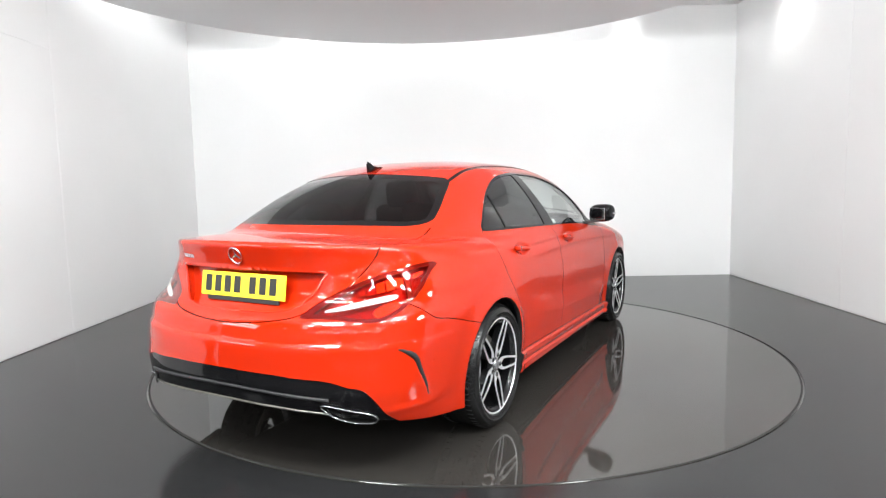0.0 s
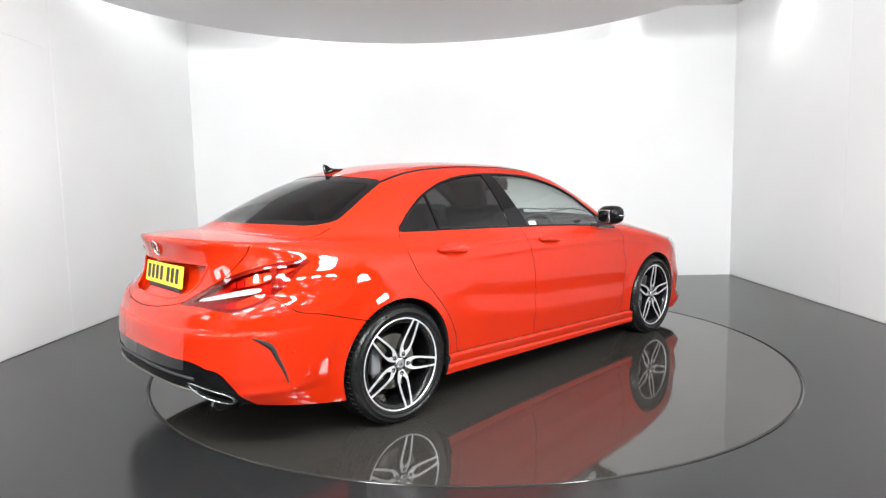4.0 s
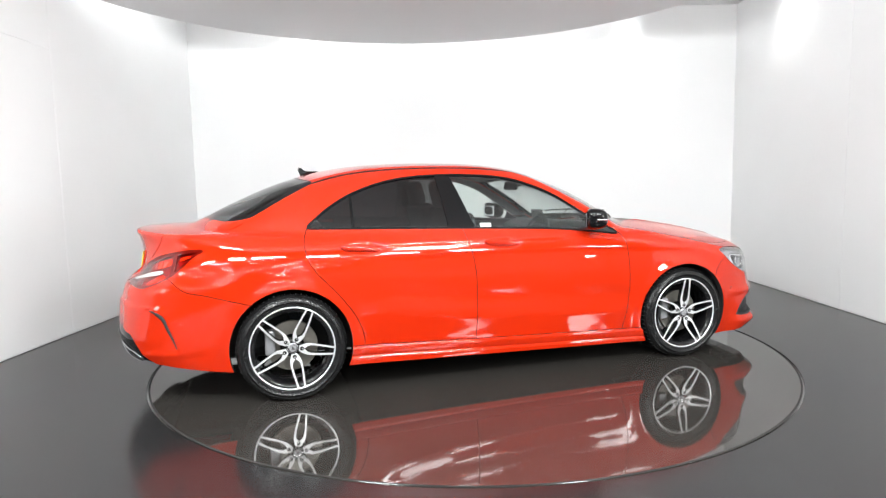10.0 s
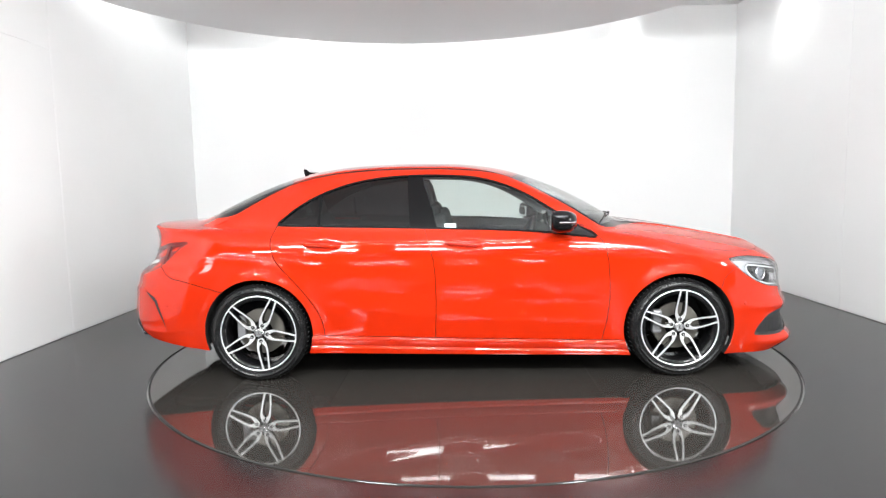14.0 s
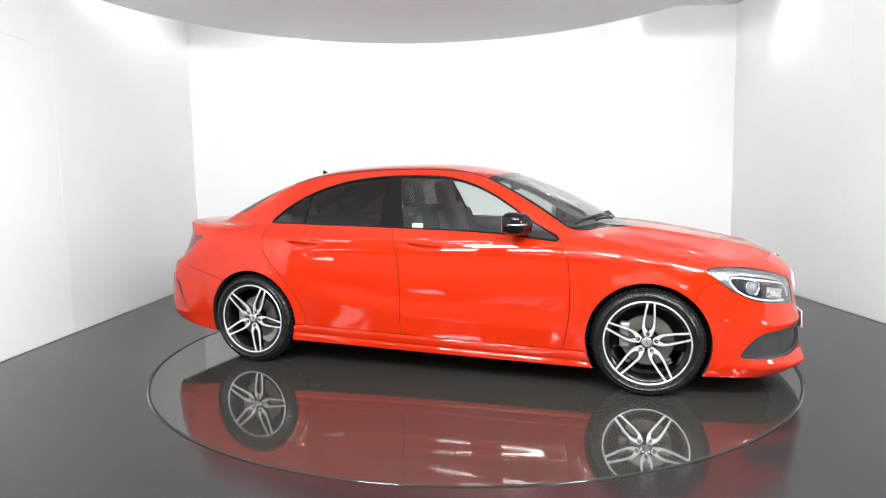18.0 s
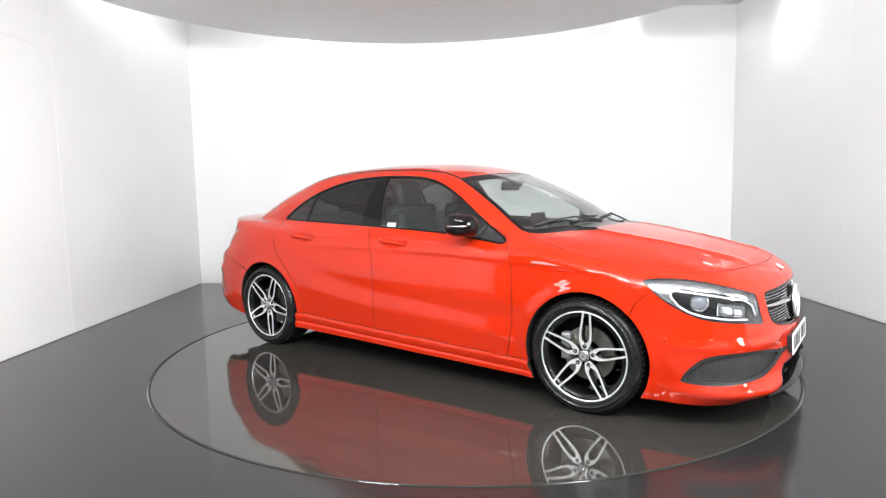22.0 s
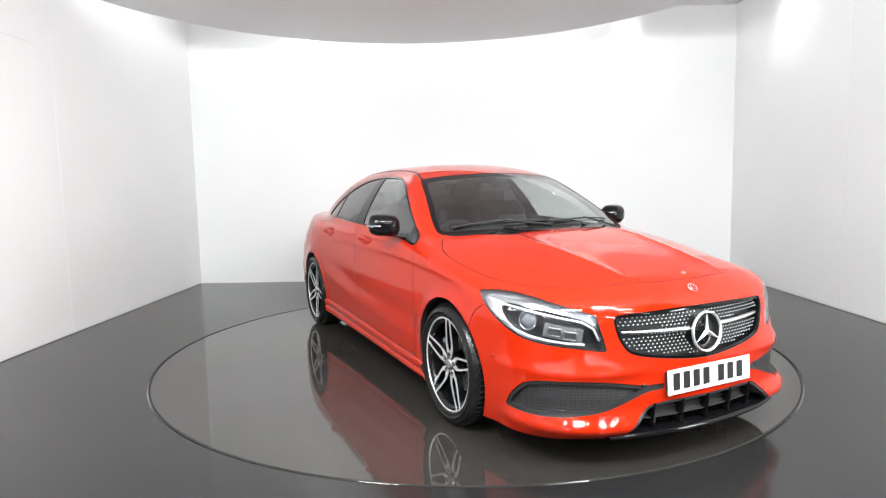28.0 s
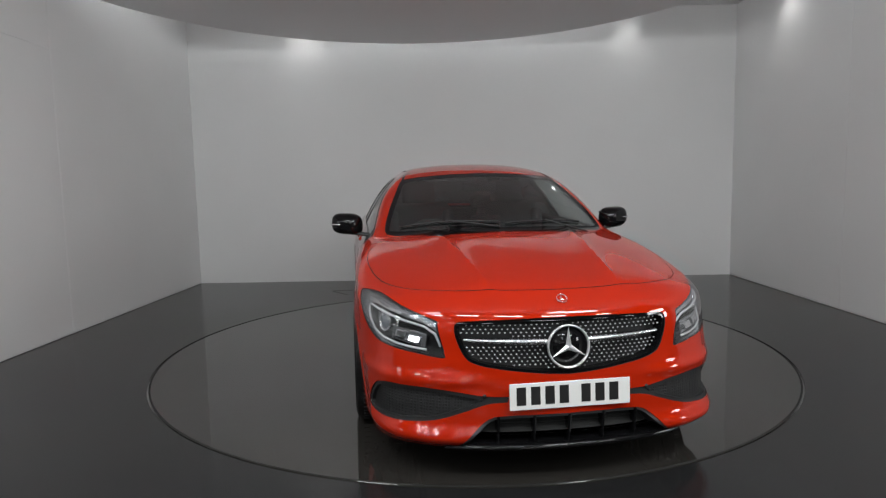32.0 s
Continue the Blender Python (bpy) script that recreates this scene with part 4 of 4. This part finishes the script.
        def lamp_place(h, z, depth):
            c, q = at_h(h, z, depth), at_h(h, z, .002)
            return Matrix.Translation(c) @ (q - c).normalized().to_track_quat("-Y", "Z").to_matrix().to_4x4()
        m = lamp_place(.812, .648, .040)
        r = .042
        part("projector_ring", spin([(r * .82, .012), (r * .86, -.004), (r, -.006), (r * 1.06, .004), (r * 1.02, .02)], 36, m=m), CHROME, lens, smooth=True)
        part("projector_lens", spin([(0, -.012), (r * .4, -.010), (r * .66, -.004), (r * .82, .008), (r * .84, .02)], 36, m=m), LAMPGLASS, lens, smooth=True)
        part("projector_shroud", box(.105, .012, .014, m @ pose(.0, -.002, .042, 0, 10), bevel=.004), LAMPBROW, lens, "silver shroud over the projector")
        tray = box(.170, .006, .060, lamp_place(.985, .602, .034) @ pose(0, 0, 0, 0, 10 if sy < 0 else -10), bevel=.002)
        part("reflector", tray, LAMPBROW, lens, "bright main beam reflector")
        for h, z, w in ((.945, .606, .060), (1.015, .590, .062)):
            part("reflector_wedge", box(w, .020, .036, lamp_place(h, z, .028) @ pose(0, 0, 0, -18, 8 if sy < 0 else -8), bevel=.006), CHROME, lens)
        for i in range(9):
            h = .93 + .014 * i
            part("cooling_fin", box(.005, .012, .018, lamp_place(h, .652 - .13 * (h - .93), .026), bevel=.001), LAMPDARK, lens)

    # ---- tail lamps ----
    for s, sy in (("right", -1), ("left", 1)):
        lens = skin_part(skin, "tail_lamp", tail, REDLENS, car, s, "red tail lamp lens with a bright strip", rim=.006, push=-.001)
        skin_part(skin, "lamp_back", tail, LAMPRED, lens, s, rim=0, push=-.035)
        core, _ = skin.cut(tail, polygon([(1.26, .732), (1.15, .757), (1.02, .785), (.925, .795), (.94, .772), (1.05, .757), (1.2, .732)], "kz", smooth=1))
        skin_part(skin, "light_strip", core, LAMPPALE, lens, s, "pale light strip", rim=.006, push=.0015)
        between = lambda k0, k1: (lambda x, y, z: np.abs((-x - np.abs(y)) * math.sqrt(.5) - (k0 + k1) / 2) - (k1 - k0) / 2)
        upper = polygon([(1.12, .805), (1.0, .846), (.905, .868), (.89, .836), (.95, .815), (1.08, .790)], "kz", smooth=1)
        for i in range(5):
            cell, _ = skin.cut(tail, upper, between(.90 + .042 * i, .936 + .042 * i))
            if cell:
                skin_part(skin, "indicator", cell, LAMPAMBER if i < 3 else LAMPRED, lens, s, "orange-red segment", rim=.006, push=-.014)
        for outline in ([(1.05, .742), (.97, .768), (.925, .775), (.93, .738), (.98, .715), (1.04, .716)], [(.86, .868), (.79, .884), (.80, .868), (.855, .850)]):
            amber, _ = skin.cut(tail, polygon(outline, "kz", smooth=1))
            skin_part(skin, "indicator", amber, LAMPAMBER, lens, s, "orange-red segment", rim=.006, push=-.014)
        bar, _ = skin.cut(tail, polygon([(.912, .92), (.882, .92), (.862, .80), (.868, .74), (.895, .74), (.888, .80)], "kz", smooth=1))
        skin_part(skin, "lamp_divider", bar, LAMPEDGE, lens, s, "dark red divider", rim=.01, push=-.006)
        for i in range(9):
            rib, _ = skin.cut(tail, between(1.075 + .027 * i, 1.080 + .027 * i), lambda x, y, z: z - .738)
            if rib:
                skin_part(skin, "lens_rib", rib, LAMPEDGE, lens, s, rim=.006, push=-.012)
        dark, _ = skin.cut(tail, lambda x, y, z: -polygon(TAILLAMP, "kz", smooth=2, grow=-.017)(x, y, z))
        skin_part(skin, "lamp_edge", dark, LAMPEDGE, lens, s, "dark red lamp edge", rim=.01, push=-.004)

    # ---- grille ----
    gr = skin_part(skin, "grille", grille, PLASTIC, car, "both", "black grille with bright studs", rim=0, push=-.060)
    frame_pts, _ = skin.cut(grille, lambda x, y, z: -polygon(GRILLE, "yz", smooth=2, grow=-.012)(x, y, z))
    skin_part(skin, "grille_frame", frame_pts, BLACK, gr, "both", rim=.05, push=-.006)
    inside = polygon(GRILLE, "yz", smooth=2, grow=-.020)
    stud, net = bmesh.new(), bmesh.new()
    for row in range(15):
        z = .464 + row * .0150
        for col in range(-22, 23):
            y = col * .0225 + (.01125 if row % 2 else 0)
            if inside(np.array([2.2]), np.array([y]), np.array([z]))[0] > 0 or math.hypot(y, z - .569) < .095 or abs(z - .587 - .03 * abs(y)) < .020:
                continue
            x = float(nose_x(y, z)) - .022
            v = [stud.verts.new(p) for p in ((x + .004, y, z), (x, y - .0054, z), (x, y, z + .0036), (x, y + .0054, z), (x, y, z - .0036))]
            for k in range(4):
                stud.faces.new((v[0], v[1 + k], v[1 + (k + 1) % 4]))
            stem_box(net, x - .003, y, z)
    tagged(part("grille_studs", stud, STUD, gr, "bright diamond studs"), kind="stuff")
    tagged(part("stud_mesh", net, LINER, gr), kind="stuff")
    for sy in (-1, 1):
        bar = bmesh.new()
        prev = None
        for k in range(13):
            y = sy * (.085 + .345 * k / 12)
            z = .582 + .03 * abs(y) + .004
            h = .0155 - .006 * k / 12
            x = float(nose_x(y, z)) - .008 - .012 * (k / 12) ** 3
            ring_v = [bar.verts.new((x + dx, y, z + dz)) for dx, dz in ((-.018, -h), (0, -h * .75), (.008, 0), (0, h * .75), (-.018, h))]
            if prev:
                for i in range(4):
                    bar.faces.new((prev[i], prev[i + 1], ring_v[i + 1], ring_v[i]))
            prev = ring_v
        bmesh.ops.recalc_face_normals(bar, faces=bar.faces)
        part("grille_bar", bar, SATIN, gr, "satin silver blade", smooth=True)
    star_mark("front_emblem", .092, pose(2.236, 0, .571, -5, 0, 90), gr, metal=ALLOY)
    p, n = on_skin(2.145, 0, 0, "z")
    m = Matrix.Translation(p + n * .002) @ n.to_track_quat("-Y", "Z").to_matrix().to_4x4()
    star_mark("bonnet_badge", .024, m, car)

    # ---- lower intake, splitter, fog intake ribs ----
    low = skin_part(skin, "lower_intake", lower, DARK, car, "both", "black lower intake", rim=0, push=-.055)
    skin_part(skin, "intake_edge", skin.cut(lower, lambda x, y, z: -polygon(LOWER, "yz", smooth=1, grow=-.012)(x, y, z))[0], PLASTIC, low, "both", rim=.04, push=-.004)
    for y in (-.30, -.15, 0.0, .15, .30):
        x = float(nose_x(y, .235))
        part("intake_rib", box(.056, .012, .115, pose(x - .046, y, .232, 0, 6), bevel=.004), BLACK, low)
    for z in (.215, .245):
        pts = [(float(nose_x(y, z)) - .05, y, z) for y in np.linspace(-.33, .33, 15)]
        part("radiator_slat", tube(pts, .004, 6), DARK, low)
    lip = bmesh.new()
    prev = None
    for k in range(31):
        y = -.52 + 1.04 * k / 30
        x = float(NOSE(.23) - NOSE_IN(abs(y))) + .006
        e = 1 - .5 * abs(y / .52) ** 3
        ring_v = [lip.verts.new(q) for q in ((x - .16, y, .172), (x - .02 * e, y, .170), (x, y, .160), (x - .006, y, .149), (x - .16, y, .150))]
        if prev:
            for i in range(4):
                lip.faces.new((prev[i], prev[i + 1], ring_v[i + 1], ring_v[i]))
        prev = ring_v
    bmesh.ops.recalc_face_normals(lip, faces=lip.faces)
    part("front_splitter", lip, BLACK, car, "gloss black splitter lip", smooth=True)

    # ---- diffuser, tail pipes, recess ----
    dif = skin_part(skin, "rear_diffuser", diffuser, BLACK, car, "both", "black lower rear apron", rim=.05, push=-.006)
    for z, r, mt in ((.412, .007, PLASTIC), (.349, .0045, STEEL)):
        pts = []
        for y in np.linspace(-.54, .54, 41):
            q, n = on_skin(0, y, z - .02 * (abs(y) / .5) ** 2, "w")
            pts.append(q - n * .004)
        part("apron_strip", tube(pts, r, 8), mt, dif, "silver apron strip" if mt is STEEL else "", smooth=True)
    for sy in (-1, 1):
        outline = [(-.120, .022), (.08, .034), (.125, .026), (.105, -.018), (.02, -.030), (-.06, -.022)]
        P = np.array(outline)
        for _ in range(2):
            Q = np.roll(P, -1, 0)
            P = np.stack([.75 * P + .25 * Q, .25 * P + .75 * Q], 1).reshape(-1, 2)
        loop, deep = [], []
        for x, z in P:
            yy, zz = .592 + x * .86, .322 - x * .30 + z
            q, n = on_skin(0, -yy, zz, "w")
            q, r = q + n * .003, q + Vector((.07, 0, 0))
            loop.append(Vector((q.x, q.y if sy < 0 else -q.y, q.z)))
            deep.append(Vector((r.x, r.y if sy < 0 else -r.y, r.z)))
        tip = part("tail_pipe_trim", tube(loop, .0032, 8, closed=True), LAMPSILVER, car, "flat chrome tail pipe trim", smooth=True)
        inner = bmesh.new()
        fv = [inner.verts.new(v) for v in loop]
        bv = [inner.verts.new(v) for v in deep]
        for i in range(len(fv)):
            j = (i + 1) % len(fv)
            inner.faces.new((fv[i], fv[j], bv[j], bv[i]))
        inner.faces.new(bv)
        part("pipe_inside", inner, DARK, tip)
    skin_part(skin, "plate_recess", recess, RED, lid, "both", "", rim=0, push=-.034)
    rim_line = []
    for y, z in RECESS[1:-1]:
        q, n = on_skin(0, -y, z, "w")
        rim_line.append(q - n * .003)
    rim_line = [Vector((p.x, -p.y, p.z)) for p in rim_line[::-1]] + rim_line
    part("recess_edge", tube(rim_line, .008, 8, closed=True), RED, lid, smooth=True)
    for sy in (-1, 1):
        pts, radii = [], []
        for i in range(25):
            f = i / 24
            z = .590 - .262 * f
            k = float(SLOT(z)) + .004
            P = np.array([[-(k * math.sqrt(.5) + w), -(w - k * math.sqrt(.5)), z] for w in np.linspace(.9, 2.4, 1500)])
            v = body(P)
            j = len(v) - 1 - int(np.argmax(v[::-1] < 0))
            q = Vector(P[j]) - Vector(body_normal(P[j])) * .003
            pts.append(Vector((q.x, q.y if sy < 0 else -q.y, q.z)))
            radii.append(.0015 + .0140 * min(1, f * 7) * (1 - f) ** .7)
        for _ in range(5):
            pts = [pts[0]] + [(a + b * 2 + c) / 4 for a, b, c in zip(pts, pts[1:], pts[2:])] + [pts[-1]]
        part("vent_slot", tube(pts, radii, 10), DARK, car, "black tapered slot in the bumper", smooth=True)
    number_plate("rear_number_plate", pose(-2.222, 0, .817, 0, 0, -90) @ pose(0, 0, 0, -9), PLATE_YELLOW, car, "yellow rear number plate with dark bars")
    part("plate_holder", box(.44, .008, .022, pose(-2.222, 0, .752, 0, 0, -90) @ pose(0, 0, 0, -9), bevel=.002), PLASTIC, car, "black plate holder strip")
    p, n = on_skin(0, 0, .957, "w")
    m = Matrix.Translation(p + n * .003) @ n.to_track_quat("-Y", "Z").to_matrix().to_4x4()
    star_mark("rear_emblem", .040, m, lid, back=False)
    for k in range(6):
        p, n = on_skin(0, .42 - k * .017, .935, "w")
        m = Matrix.Translation(p + n * .002) @ n.to_track_quat("-Y", "Z").to_matrix().to_4x4()
        part("badge_bar", box(.012, .003, .018, m, bevel=.001), CHROME, lid)
    number_plate("front_number_plate", pose(2.262, 0, .376, 0, 0, 90) @ pose(0, 0, 0, -3), PLATE_WHITE, car, "white front number plate with dark bars")
    part("plate_mount", box(.50, .03, .09, pose(2.243, 0, .376, 0, 0, 90), bevel=.006), PLASTIC, car)
    # parking sensors
    for y, z in ((-.355, .372), (.355, .372)):
        x = float(nose_x(y, z))
        part("parking_sensor", spin([(0, -.004), (.008, -.003), (.010, .004)], 20, m=pose(x + .001, y, z, 0, 0, 90)), PLASTIC, car, smooth=True)
    for x, z in ((1.77, .465), (-1.95, .50)):
        q, n = on_skin(x, 0, z, "y")
        for sy in (-1, 1):
            m = Matrix.Diagonal((1, -sy, 1, 1)) @ Matrix.Translation(q) @ n.to_track_quat("-Y", "Z").to_matrix().to_4x4()
            part("corner_sensor", spin([(0, -.0015), (.008, -.001), (.0098, .001), (.0100, .004)], 20, m=m), RED, car, smooth=True)
            part("corner_sensor_gap", spin([(.0100, -.0004), (.0118, -.0003), (.0120, .003)], 20, m=m), DARK, car, smooth=True)
    for sy in (-1, 1):
        part("fog_sensor", spin([(0, -.006), (.009, -.005), (.012, .0), (.016, .004), (.016, .02)], 20, m=pose(2.105, sy * .55, .338, 0, 0, 90 + 30 * sy)), PLASTIC, car, smooth=True)

    # ---- wheels ----
    for sx, ph in ((WHEEL_X, 13), (-WHEEL_X, -8)):
        build_wheel(car, sx, -1, ph)
        build_wheel(car, sx, 1, -ph)
        for sy in (-1, 1):
            wheel_well(car, sx, sy)
    part("underbody", box(4.15, 1.16, .06, pose(0, 0, .24), bevel=.02), LINER, car, "dark underbody")
    part("floor_pan", box(1.9, 1.62, .06, pose(0, 0, .235), bevel=.02), LINER, car, "dark floor pan")
    part("bulkhead", box(.06, 1.45, .62, pose(.98, 0, .60), bevel=.02), CABIN, car)
    part("rear_bulkhead", box(.06, 1.35, .70, pose(-1.38, 0, .62, 0, -20), bevel=.02), CABIN, car)

    # ---- door handles ----
    for s, sy in (("right", -1), ("left", 1)):
        for door, (x0, x1, z0, z1) in zip(doors[s], ((-.136, .099, .888, .862), (-1.048, -.808, .894, .869))):
            pts = []
            for k in range(13):
                f = k / 12
                q, n = on_skin(x0 + (x1 - x0) * f, 0, z0 + (z1 - z0) * f, "y")
                lift = .006 + .034 * math.sin(math.pi * min(1, .08 + f * .92)) ** .5
                pts.append(Vector((q.x, (q.y - lift * .9) * (1 if sy < 0 else -1), q.z)))
            bm = bmesh.new()
            prev = None
            for k, q in enumerate(pts):
                f = k / 12
                h = .0195 * (1 - .35 * f) * min(1, .45 + 4 * min(f, 1 - f))
                ring_v = [bm.verts.new((q.x, q.y + sy * dy, q.z + dz)) for dy, dz in ((-.010, -h), (0, -h * .8), (.0035, 0), (0, h * .8), (-.010, h))]
                if prev:
                    for i in range(5):
                        bm.faces.new((prev[i], prev[(i + 1) % 5], ring_v[(i + 1) % 5], ring_v[i]))
                else:
                    bm.faces.new(ring_v)
                prev = ring_v
            bm.faces.new(prev[::-1])
            bmesh.ops.recalc_face_normals(bm, faces=bm.faces)
            part("door_handle", bm, RED, door, "red pull handle", smooth=True)

    # ---- mirrors ----
    for sy in (-1, 1):
        bm = bmesh.new()
        bmesh.ops.create_uvsphere(bm, u_segments=40, v_segments=24, radius=1.0)
        for v in bm.verts:
            x, y, z = v.co
            g = lambda t, e: math.copysign(abs(t) ** e, t)
            v.co = (.094 * g(x, .8) * (1 if x > 0 else .55) + .012, .098 * g(y, .62), .075 * g(z, .66) * (1 if z > 0 else .85) - .010 * y)
        bmesh.ops.transform(bm, matrix=Matrix.Translation((.578, sy * (.910 if sy < 0 else .888), 1.005)) @ Matrix.Diagonal((1, -sy, 1, 1)) @ pose(0, 0, 0, 0, 0, -24), verts=bm.verts)
        bmesh.ops.recalc_face_normals(bm, faces=bm.faces)
        mir = part("door_mirror", bm, BLACK, car, "gloss black door mirror", smooth=True)
        part("mirror_foot", box(.10, .20, .020, pose(.600, sy * .850, .945, 8 * sy, 0, 0), bevel=.008), PLASTIC, mir, smooth=False)
        side_m = Matrix.Translation((.578, sy * (.910 if sy < 0 else .888), 1.005)) @ Matrix.Diagonal((1, -sy, 1, 1)) @ pose(0, 0, 0, 0, 0, -24)
        part("mirror_glass", box(.004, .140, .092, side_m @ pose(-.034, 0, 0), bevel=.0015), CHROME, mir, "mirror glass")
        band = [side_m @ Vector((.096 * math.cos(a) ** .8 + .012, -.100 * math.sin(a) ** .62, .004)) for a in np.linspace(.05, 1.45, 13)]
        part("mirror_indicator", tube(band, .0055, 8), SATIN, mir, "pale indicator strip", smooth=True)

    # ---- roof aerial, wipers ----
    fin = bmesh.new()
    prof = [(-1.075, 0, .012), (-1.11, .010, .016), (-1.16, .022, .018), (-1.185, .034, .014), (-1.20, .052, .006), (-1.222, .066, .003), (-1.228, .05, .004), (-1.215, .012, .012), (-1.212, 0, .012)]
    zt = lambda x: float(ROOF(x - .0)) - .002
    lv, rv = [], []
    for x, h, w in prof:
        lv.append(fin.verts.new((x, w, zt(x) + h)))
        rv.append(fin.verts.new((x, -w, zt(x) + h)))
    for i in range(len(prof) - 1):
        fin.faces.new((lv[i], lv[i + 1], rv[i + 1], rv[i]))
    fin.faces.new(lv[::-1])
    fin.faces.new(rv)
    bmesh.ops.recalc_face_normals(fin, faces=fin.faces)
    part("roof_aerial", fin, BLACK, car, "black shark-fin aerial")
    for y0, y1, dx in ((-.60, -.02, 0), (.02, .52, .015)):
        pts = []
        for k in range(9):
            y = y0 + (y1 - y0) * k / 8
            q, n = on_skin(1.06 + dx - .10 * (abs(y) / .6) ** 2 - .05 * (k / 8 if y0 > -.1 else 1 - k / 8), y, 0, "z")
            pts.append(q + n * .008)
        arm = part("wiper", tube(pts, .006, 6), PLASTIC, car, "black wiper blade")
        q, n = on_skin(1.10, y1, 0, "z")
        part("wiper_arm", tube([q + n * .004, pts[4] + Vector((.02, 0, .006)), pts[4]], .006, 6), PLASTIC, arm)

    # ---- cabin ----
    seat(car, .12, -.36)
    seat(car, .12, .36)
    bench = part("rear_bench", box(.50, 1.22, .18, pose(-.78, 0, .48, 0, -8), bevel=.05, segments=3), CABIN, car, "black leather rear bench", smooth=True)
    part("backrest", box(.16, 1.22, .58, pose(-1.10, 0, .76, 0, -24), bevel=.05, segments=3), CABIN, bench, smooth=True)
    for y in (-.36, .36):
        part("head_restraint", box(.09, .26, .15, pose(-1.20, y, 1.08, 0, -18), bevel=.04, segments=3), CABIN, bench, smooth=True)
    dash = bmesh.new()
    prev = None
    for k in range(17):
        y = -.70 + 1.40 * k / 16
        f = .035 * math.exp(-((y + .36) / .17) ** 2)
        bow = .10 * (y / .7) ** 2
        ring_v = [dash.verts.new(q) for q in ((1.08 - bow, y, .93), (.86 - bow * .5, y, .945 + f * .4), (.70, y, .935 + f), (.62, y, .90 + f * .6), (.63, y, .78), (.68, y, .62))]
        if prev:
            for i in range(5):
                dash.faces.new((prev[i], prev[i + 1], ring_v[i + 1], ring_v[i]))
        prev = ring_v
    bmesh.ops.recalc_face_normals(dash, faces=dash.faces)
    part("dashboard", dash, CABIN, car, "black dashboard", smooth=True)
    part("centre_screen", box(.012, .20, .12, pose(.63, 0, .985, 0, -10), bevel=.005), BLACK, car, "free-standing screen")
    part("centre_console", box(.80, .20, .26, pose(.35, 0, .50), bevel=.04, segments=3), CABIN, car)
    wheel = part("steering_wheel", tube([(0, .182 * math.cos(a), .182 * math.sin(a)) for a in np.linspace(0, 2 * math.pi, 40, endpoint=False)], .015, 8, closed=True), CABIN, car, "black leather steering wheel", smooth=True, m=pose(.42, -.36, .845, 0, 24))
    part("wheel_boss", box(.05, .13, .12, bevel=.03), CABIN, wheel)
    for a in (0, 180, 270):
        part("wheel_spoke", box(.018, .13, .03, pose(0, .11 * math.cos(radians(a)), .11 * math.sin(radians(a)), a, 0, 0), bevel=.006), SATIN if a == 270 else CABIN, wheel)
    part("inside_mirror", box(.025, .24, .065, pose(.40, 0, 1.235, 0, 8), bevel=.012), CABIN, car, "black inside mirror")
    part("mirror_stem", box(.10, .09, .07, pose(.44, 0, 1.275, 0, 24), bevel=.02), CABIN, car)
    part("window_sticker", box(.075, .001, .035, pose(-.10, -.757, .985, -25, 0, 0)), PLATE_WHITE, car, "small white sticker")
    for sy in (-1, 1):
        part("belt_lining", box(1.70, .09, .07, pose(-.06, sy * .722, .935, 0, 2.6), bevel=.012), CABIN, car, "black door top lining")
    part("parcel_shelf", box(.55, 1.1, .03, pose(-1.48, 0, 1.0), bevel=.008), CABIN, car)
    return car


car = build_car()
CAR_OFFSET = (-.0175, .0255)


def motions():
    rows_car, rows_table = [], []
    for k in range(17):
        t = 2.0 * k
        turn = 61.825 - 4.4457 * t + math.degrees(-.0127e-3 * (t - 16) ** 2 - .0256e-4 * (t - 16) ** 3)
        m = pose(0, 0, 0, 0, 0, turn)
        rows_table.append((t, m))
        rows_car.append((t, m @ Matrix.Translation((*CAR_OFFSET, 0))))
    walk(turntable, rows_table)
    walk(car, rows_car)


motions()
